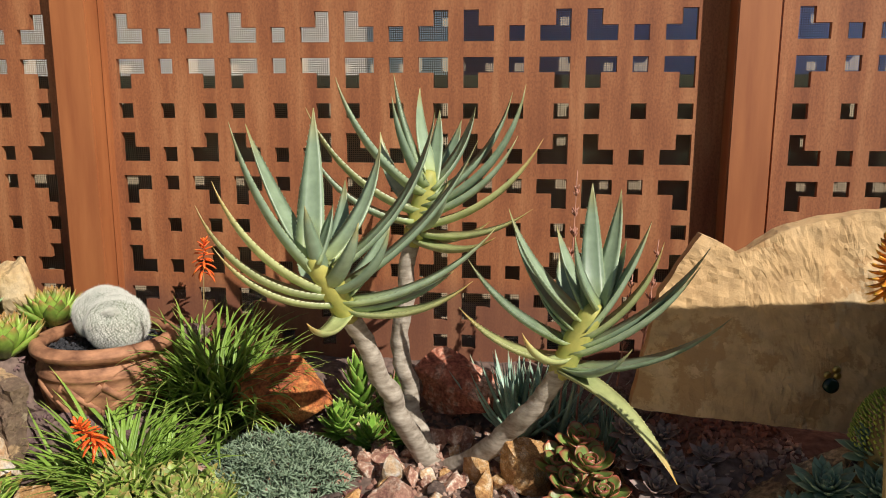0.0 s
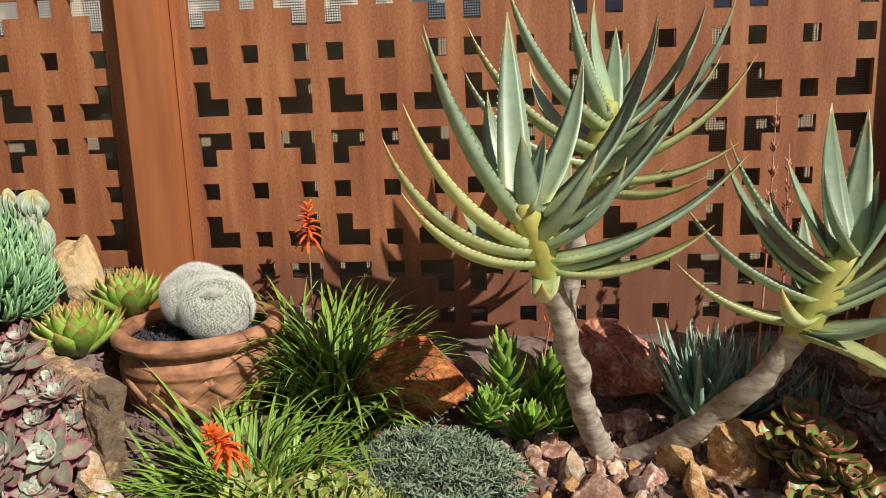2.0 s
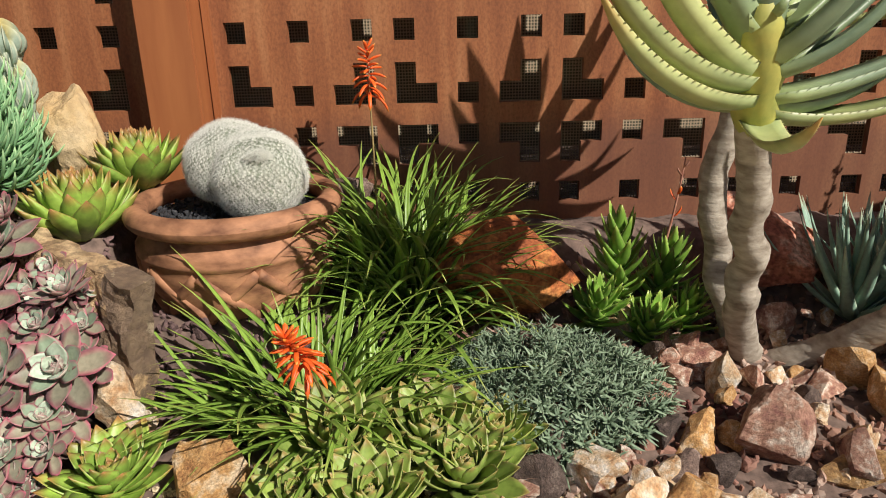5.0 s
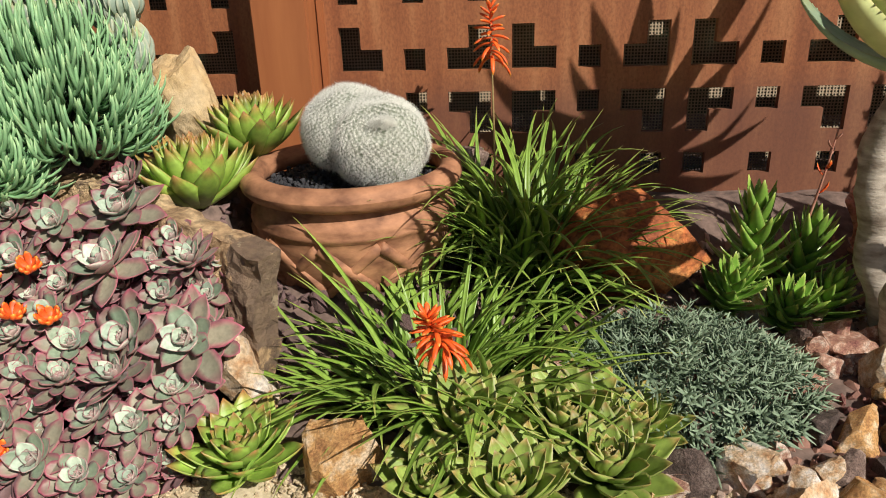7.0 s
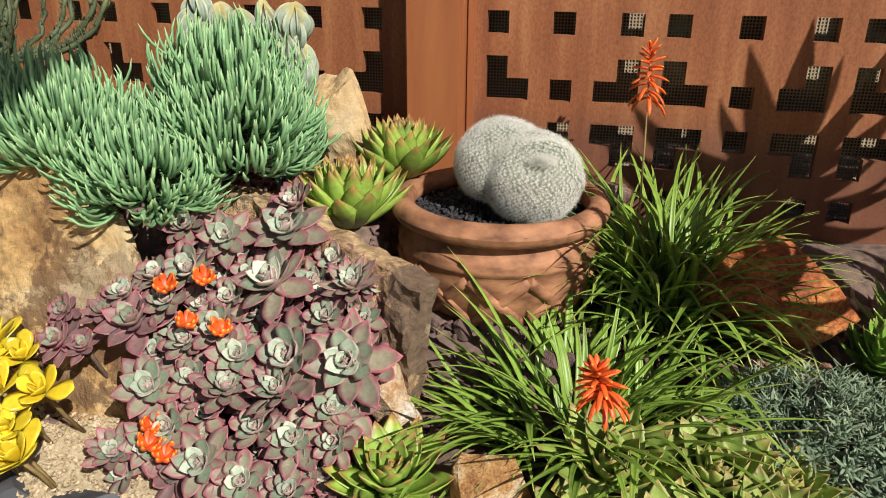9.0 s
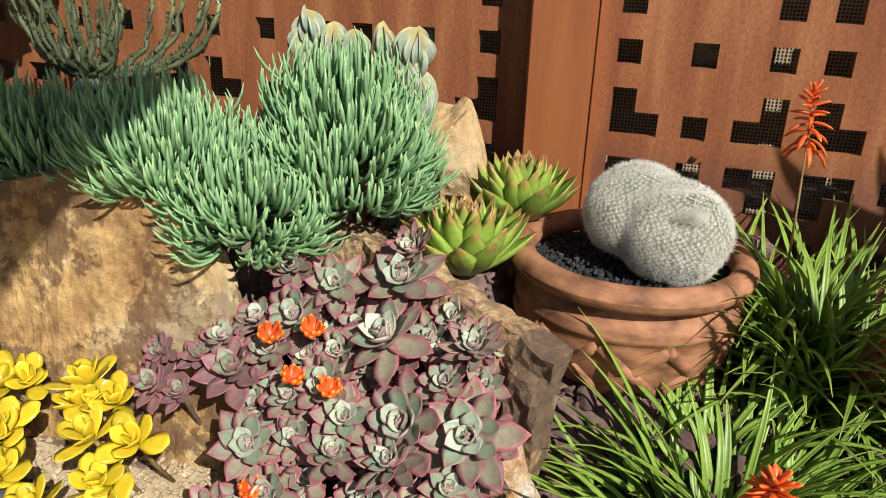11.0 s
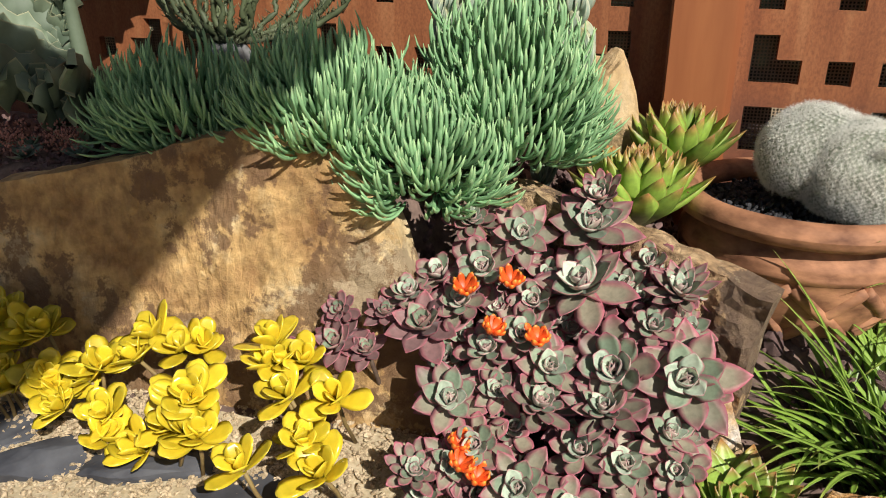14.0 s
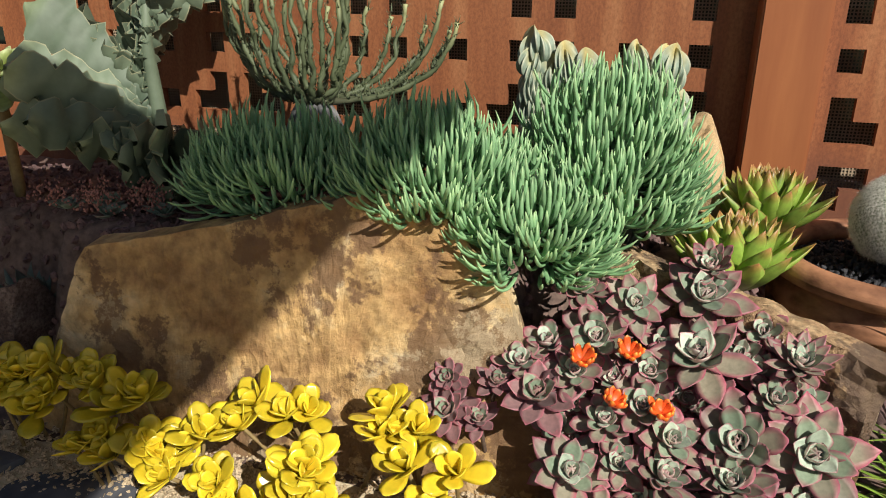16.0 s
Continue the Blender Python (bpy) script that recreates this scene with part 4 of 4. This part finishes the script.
for x, y, z, r in ((0.80, 1.76, .30, .10), (0.90, 1.70, .33, .09), (0.72, 1.72, .24, .08), (0.93, 1.80, .38, .10)):
    rosette("mint_rosette", (x, y, z), r, 48, MINT, "pale mint-green dense rosette", "succulent", 0.34, 0.10, "point", 10, 84, (20, -10), group="mint rosettes")
    stone("boulder", (r * 0.7, r * 0.6, 0.12), pose(x, y, z - 0.12), GREYROCK, int(x * 100), "grey-brown stone under mint rosettes", 12, 3)


# small things of the right-hand end
def bud_spire(at, height, radius, label):
    plant = thing("bud_spire", pose(*at), label, "succulent")
    h = Heap()
    for i in range(420):
        s = i / 420
        out = leaf(0.014, 0.008, 0.006, 10, 70, "stick", 0, 4)
        r = radius * math.sqrt(max(0.02, 1 - s ** 1.6))
        h.add(out, Matrix.Rotation(i * 2.39996, 4, "Z") @ Matrix.Translation((r, 0, s * height)))
    part("buds", h.data(), leaf_mats["bud"], plant)["kind"] = "stuff"
    part("stem", tube([(0, 0, -0.1), (0, 0, height)], [radius * 0.9, radius * 0.2], 10), STALK, plant)


leaf_mats = {"bud": leaf_mat("yellow_green_bud", (0.20, 0.28, 0.05), (0.30, 0.38, 0.06), (0.42, 0.42, 0.08), None, 0.5)}
bud_spire((0.95, 1.78, 0.42), 0.14, 0.085, "yellow-green dome of tight flower buds")
blaze = leaf_mat("orange_yellow_flower", (0.75, 0.16, 0.02), (0.80, 0.30, 0.03), (0.85, 0.55, 0.06), None, 0.45)
bloom = thing("orange_bloom", pose(0.735, 1.45, 0.935), "orange and yellow dense drooping flower head", "flower")
for i in range(90):
    s = i / 90
    part("floret", leaf(0.042 * (1.1 - 0.6 * s), 0.011, 0.008, -60 + 120 * s, -30 + 120 * s, "stick", 0, 5), blaze, bloom, m=Matrix.Translation((0, 0, -0.05 + 0.12 * s)) @ yaw_to(i * 137.5))
part("stalk", tube([(0.12, 0.1, -0.93), (0.06, 0.05, -0.4), (0, 0, 0.06)], [0.006, 0.006, 0.004], 8), STALK, bloom)
gold, gm_nt, gm = material("gilt_metal", 0.3, 1.0)
gm.inputs["Base Color"].default_value = (0.60, 0.46, 0.16, 1)
glass, gl_nt, gl = material("dark_green_glass", 0.08)
gl.inputs["Base Color"].default_value = (0.01, 0.03, 0.02, 1)
charm = thing("garden_ornament", pose(0.95, 2.135, 0.45), "small ornament of gilt beads and dark green glass", "ornament")


def ball(r):
    bm = bmesh.new()
    bmesh.ops.create_uvsphere(bm, u_segments=20, v_segments=12, radius=r)
    return bm


for dx, dz, r, mt, nm in ((0, -0.005, 0.024, glass, "glass_disc"), (0.012, 0.045, 0.012, gold, "bead"), (-0.012, 0.028, 0.011, gold, "bead"), (0.016, 0.026, 0.011, gold, "bead"), (0, -0.042, 0.010, gold, "bead")):
    part(nm, ball(r), mt, charm, m=pose(dx, -0.008, dz) @ Matrix.Diagonal((1, 0.55, 1, 1)))
part("hook", tube([(0, 0, -0.04), (0, 0.03, 0.05)], [0.002, 0.002], 6), gold, charm)


# dry flower stalks by the right-hand aloe
def dry_spike(at, top, count, fl, label):
    s = thing("flower_stalk", pose(*at), label, "flower stalk", "dry flower stalks")
    t = Vector(top)
    path = bezier((0, 0, 0), t * 0.5 + Vector((0.01, 0, 0)), t, 12)
    part("stem", tube(path, [0.004 - 0.0002 * i for i in range(13)], 6), DRYSTALK, s)
    for i in range(count):
        k = i / count
        p = path[6 + int(k * 6)]
        part("bract", leaf(0.034 * (1 - 0.5 * k), 0.009, 0.006, 30, 72, "stick", 0, 4), FLOWER if i < fl else DRYSTALK, s, m=Matrix.Translation(p + Vector((0, 0, random.uniform(-0.012, 0.012)))) @ yaw_to(i * 137.5))


dry_spike((0.18, 2.36, 0.2), (0.04, 0.05, 0.85), 46, 4, "dry reddish aloe flower stalk with a few red florets")
dry_spike((0.24, 2.36, 0.2), (0.02, 0.05, 0.72), 26, 2, "dry reddish aloe flower stalk")
dry_spike((0.42, 2.40, 0.2), (0.08, 0.05, 0.62), 26, 0, "dry brown aloe flower stalk")
dry_spike((0.36, 2.40, 0.2), (0.06, 0.05, 0.50), 20, 0, "dry brown aloe flower stalk")
dry_spike((-0.42, 2.50, 0.22), (0.04, -0.02, 0.28), 6, 3, "thin stalk with a single red bud")


# left-hand end: crested euphorbias, wavy cactus, thorny shrub, sedum, dark agave
def crest(at, lobes, label):
    plant = thing("crested_euphorbia", pose(*at), label, "succulent", "crested euphorbias")
    n, m = 22, 96
    for k, (x, y, z, a, sx, sz) in enumerate(lobes):
        v, al, ed = [], [], []
        for i in range(n + 1):
            b = math.pi * i / n
            for j in range(m):
                c = 2 * math.pi * j / m
                rib = math.cos(j * 2 * math.pi / 6) * math.sin(b)
                wave = 0.25 * math.sin(3 * c + k) * math.sin(b)
                v.append((math.sin(b) * math.cos(c) * sx * (1 + 0.06 * rib), math.sin(b) * math.sin(c) * 0.034 * (1 + 0.22 * rib) + wave * 0.02, -math.cos(b) * sz * (1 + 0.05 * rib) + 0.012 * math.sin(5 * c + k) + 0.010 * math.sin(2 * c + 3 * k)))
                al.append(i / n)
                ed.append(0.5 + 0.5 * rib)
        f = [(i * m + j, i * m + (j + 1) % m, (i + 1) * m + (j + 1) % m, (i + 1) * m + j) for i in range(n) for j in range(m)]
        part("crest_lobe", (v, f, {"along": al, "edge": ed, "rnd": [0.4 + 0.2 * (k % 3)] * len(v)}), CREST, plant, "ribbed white and yellow crest", m=pose(x, y, z, 0, random.uniform(-14, 14), a))


def crest_lobes(n, w, top, seed):
    rng = random.Random(seed)
    low = [(0, 0, top * 0.35, 0, w * 0.5, top * 0.4)]
    return low + [(rng.uniform(-w, w) * 0.6, rng.uniform(-0.02, 0.01), top * (0.45 + 0.5 * k / n) + rng.uniform(-0.02, 0.02), rng.uniform(-70, 70), rng.uniform(0.022, 0.042), rng.uniform(0.028, 0.042)) for k in range(n)]


crest((-2.17, 2.56, 0.44), crest_lobes(20, 0.11, 0.40, 4), "folded white and yellow crested euphorbia")
crest((-1.95, 2.45, 0.42), crest_lobes(17, 0.085, 0.43, 9), "folded white and yellow crested euphorbia")


def pad(length, width, seed):
    """A flat lobed cactus arm with wavy edges."""
    v, f, al, ed = [], [], [], []
    n, c = 16, (-1, -0.6, 0, 0.6, 1)
    for side in (1, -1):
        for i in range(n + 1):
            s = i / n
            w = width * (0.35 + 0.65 * math.sin(min(1, s * 1.3) * math.pi / 2)) * (1 if s < 0.8 else math.sqrt(max(0.02, 1 - ((s - 0.8) / 0.2) ** 2)))
            for u in c:
                wav = 0.018 * math.sin(s * 30 + seed + u) * abs(u)
                v.append((s * length, u * w * 0.5 * (1 + 0.2 * math.sin(s * 24 + seed * 2) + 0.12 * math.sin(s * 57 + seed)), side * 0.011 * (1 - abs(u) ** 3) + wav + 0.10 * length * s * s))
                al.append(s)
                ed.append(abs(u))
    k = len(c)
    for side in range(2):
        o = side * (n + 1) * k
        for i in range(n):
            for j in range(k - 1):
                q = (o + i * k + j, o + i * k + j + 1, o + (i + 1) * k + j + 1, o + (i + 1) * k + j)
                f.append(q if side else q[::-1])
    return v, f, {"along": al, "edge": ed, "rnd": [random.random()] * len(v)}


wavy = thing("wavy_cactus", pose(-3.20, 2.46, 0.42), "dark grey-green branching cactus with wavy pale-edged arms", "cactus")
part("trunk", tube([(0, 0, -0.02), (0.02, 0, 0.2), (0.0, 0.01, 0.4), (0.03, 0, 0.55)], [0.026, 0.022, 0.016, 0.008], 10, 0.2), DARKCACTUS, wavy)
for i in range(44):
    z = 0.03 + 0.5 * ((i * 0.618) % 1)
    az, el = (i * 137.5) % 360, -5 + 85 * z + random.uniform(-12, 22)
    part("arm", pad(random.uniform(0.18, 0.36), random.uniform(0.09, 0.16), i * 1.7), DARKCACTUS, wavy, m=Matrix.Translation((0, 0, z)) @ yaw_to(az, el) @ Matrix.Rotation(radians(random.choice((-1, 1)) * random.uniform(45, 95)), 4, "X"))

shrub = thing("thorny_shrub", pose(-2.72, 2.42, 0.45), "dark thorny shrub with many thin upright stems", "shrub")
STEM = leaf_mat("thorny_stem", (0.06, 0.06, 0.04), (0.095, 0.12, 0.065), (0.36, 0.38, 0.20), None, 0.6, 0.8)
for i in range(30):
    az, lean, ln = i * 2.39996, 0.25 + 0.85 * ((i * 0.618) % 1), random.uniform(0.30, 0.5)
    foot = Vector((math.cos(az) * 0.03, math.sin(az) * 0.02, 0.25))
    out = Vector((math.cos(az), math.sin(az) * 0.45, 0))
    path = bezier(foot, foot + out * lean * 0.26 + Vector((0, 0, 0.01)), foot + out * lean * 0.29 + Vector((0, 0, ln * (1.1 - 0.55 * lean))), 20)
    for q in range(2, 21):
        path[q] += Vector((noise.noise(Vector((q * 0.35, i, 0))), noise.noise(Vector((q * 0.35, i, 9))), 0)) * 0.02
    h = Heap().add(tube(path, [0.0075 * (1 + 0.25 * math.sin(q * 2.3)) * (1 - 0.35 * q / 20) for q in range(21)], 7))
    for p in path[1:]:
        for k in range(5):
            h.add(leaf(random.uniform(0.014, 0.024), 0.0045, 0.0035, 10, 35, "taper", 0, 2), Matrix.Translation(p + Vector((0, 0, random.uniform(-.01, .01)))) @ yaw_to(random.uniform(0, 360), random.uniform(-10, 50)))
    part("stem", h.data(), STEM, shrub)
DRYROOT = plain("grey_dry_root", (0.10, 0.10, 0.10), (0.28, 0.28, 0.28), 40, 0.8)
for i in range(9):
    az = i * 0.7
    part("root", tube(bezier((0, 0, 0.26), (math.cos(az) * 0.08, math.sin(az) * 0.05, 0.24), (math.cos(az) * 0.09, math.sin(az) * 0.08, 0.0), 6), [0.016, 0.015, 0.013, 0.012, 0.01, 0.008, 0.006], 7, 0.2), DRYROOT, shrub, "pale swollen root")

fan = rosette("pale_green_rosette", (-3.62, 2.40, 0.72), 0.17, 30, leaf_mat("pale_green_leaf", (0.30, 0.36, 0.10), (0.36, 0.44, 0.16), (0.44, 0.50, 0.26), (0.50, 0.54, 0.30), 0.5), "pale yellow-green fleshy rosette on a stem", "succulent", 0.34, 0.1, "spoon", -30, 70)
part("stem", tube([(0, 0, 0.02), (0.02, 0, -0.3), (0, 0, -0.66)], [0.014, 0.016, 0.02], 8), STALK, fan)
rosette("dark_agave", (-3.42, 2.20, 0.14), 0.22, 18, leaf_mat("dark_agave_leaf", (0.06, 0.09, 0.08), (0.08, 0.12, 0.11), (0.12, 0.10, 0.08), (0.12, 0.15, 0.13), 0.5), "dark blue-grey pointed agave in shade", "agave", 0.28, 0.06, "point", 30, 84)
for k, (x, y) in enumerate(((-3.14, 2.18), (-3.02, 2.22), (-3.2, 2.26), (-3.08, 2.28), (-3.28, 2.2))):
    rosette("grey_sedum", (x, y, 0.45), 0.055, 9, leaf_mat("grey_sedum_leaf", (0.16, 0.22, 0.18), (0.19, 0.26, 0.21), (0.26, 0.18, 0.16), None, 0.6), "low grey-green sedum with pink flower heads", "succulent", 0.7, 0.08, "spoon", 10, 60, group="pink-flowered sedums")
    head = thing("pink_flower_cluster", pose(x - 0.01, y - 0.03, 0.44), "frothy dusty-pink flower cluster", "flower", "pink flower clusters")
    h = Heap()
    for i in range(90):
        p = Vector((random.gauss(0, 0.028), random.gauss(0, 0.022), random.uniform(0.03, 0.08)))
        h.add(leaf(0.007, 0.006, 0.006, 30, 60, "stick", 0, 2), Matrix.Translation(p) @ yaw_to(random.uniform(0, 360)))
    part("floret_froth", h.data(), PINK, head)["kind"] = "stuff"

# ---- loose stones, last ----
def on_slate(x, y, z, size, seed, a):
    tagged(part("slate_slab", rock_data((size, size * 0.7, 0.028), seed, 12, 3, 0.03), SLATE, m=pose(x, y, z, 0, 0, a), smooth=False), "dark grey flat slate stepping stone in gravel", "stepping stone", "slate edging")


for x, y, s, seed, a in ((-3.02, 1.76, 0.13, 1, 10), (-2.80, 1.70, 0.10, 2, 60), (-2.585, 1.76, 0.125, 3, 20), (-2.33, 1.72, 0.10, 4, -10), (-2.12, 1.70, 0.08, 5, 30), (-1.62, 1.66, 0.07, 6, 0), (-1.28, 1.68, 0.065, 7, 20), (-0.85, 1.68, 0.07, 8, 50),
                          (-3.25, 1.72, 0.10, 9, 40), (-2.0, 1.55, 0.12, 10, 0), (-2.7, 1.48, 0.14, 11, 30)):
    on_slate(x, y + 0.03, 0.006, s * 1.3, seed + 70, a)

chips = Heap()
flake = [rock_data((1, 0.8, 0.5), 90 + i, 7, 1, 0.0, (0.3, 0.7)) for i in range(8)]
for i in range(17000):
    x, y = random.uniform(-3.5, -0.5), random.uniform(1.5, 2.05)
    if y > border(x) + 0.02:
        continue
    s = random.uniform(0.004, 0.0095)
    chips.add(asheap(flake[i % 8]), pose(x, y, gz(x, y) + random.uniform(0, 0.008), *(random.uniform(-40, 40) for _ in range(2)), random.uniform(0, 360)) @ Matrix.Diagonal((s, s, s, 1)))
part("gravel_chips", chips.data(), CHIP, bed, "pale beige crushed gravel", smooth=False)["kind"] = "stuff"
cinder = Heap()
for i in range(3600):
    x, y = random.uniform(-4.1, -1.1), random.uniform(2.0, 2.72)
    if y < border(x) + 0.12:
        continue
    s = random.uniform(0.006, 0.016)
    cinder.add(asheap(flake[i % 8]), pose(x, y, gz(x, y) + 0.004, *(random.uniform(0, 360) for _ in range(3))) @ Matrix.Diagonal((s, s, s, 1)))
part("lava_cinders", cinder.data(), LAVA_RED, bed, "dark red-brown lava cinders", smooth=False)["kind"] = "stuff"
lumps = [rock_data((1, 0.8, 0.8), 200 + i, 10, 2, 0.1) for i in range(4)]
keep = {}
for i in range(46):
    x, y = random.uniform(-1.62, -1.12), random.uniform(2.02, 2.24)
    s = random.uniform(0.014, 0.032)
    ob = part("lava_stone", keep.get(i % 4) or lumps[i % 4], LAVA_RED, bed, m=pose(x, y, gz(x, y) + s * 0.4, *(random.uniform(0, 360) for _ in range(3))) @ Matrix.Diagonal((s, s, s, 1)), smooth=False)
    keep[i % 4] = ob.data
cobble, kinds = {}, (JASPER, JASPER_PALE, OCHRE, JASPER, JASPER_PALE, GREYROCK, JASPER)
for i in range(300):
    x, y = random.uniform(-0.92, 0.42), random.uniform(1.62, 2.45)
    s = random.uniform(0.024, 0.046) * (1.6 if random.random() < 0.22 else 1)
    k = i % 21
    m = pose(x, y, gz(x, y) + s * 0.45, *(random.uniform(0, 360) for _ in range(3))) @ Matrix.Diagonal((s, s, s, 1))
    ob = part("stone", cobble[k] if k in cobble else rock_data((1, 0.8, 0.65), 300 + k, 12, 3, 0.03, (0.28, 0.62)), kinds[k % 7], bed, m=m, smooth=False)
    cobble[k] = ob.data
small = Heap()
for i in range(4200):
    x, y = random.uniform(-0.95, 0.9), random.uniform(1.6, 2.6)
    s = random.uniform(0.007, 0.02)
    small.add(asheap(flake[i % 8]), pose(x, y, gz(x, y) + 0.003, *(random.uniform(0, 360) for _ in range(3))) @ Matrix.Diagonal((s, s, s, 1)))
part("small_stones", small.data(), JASPER, bed, "small mixed red-brown stone pieces", smooth=False)["kind"] = "stuff"
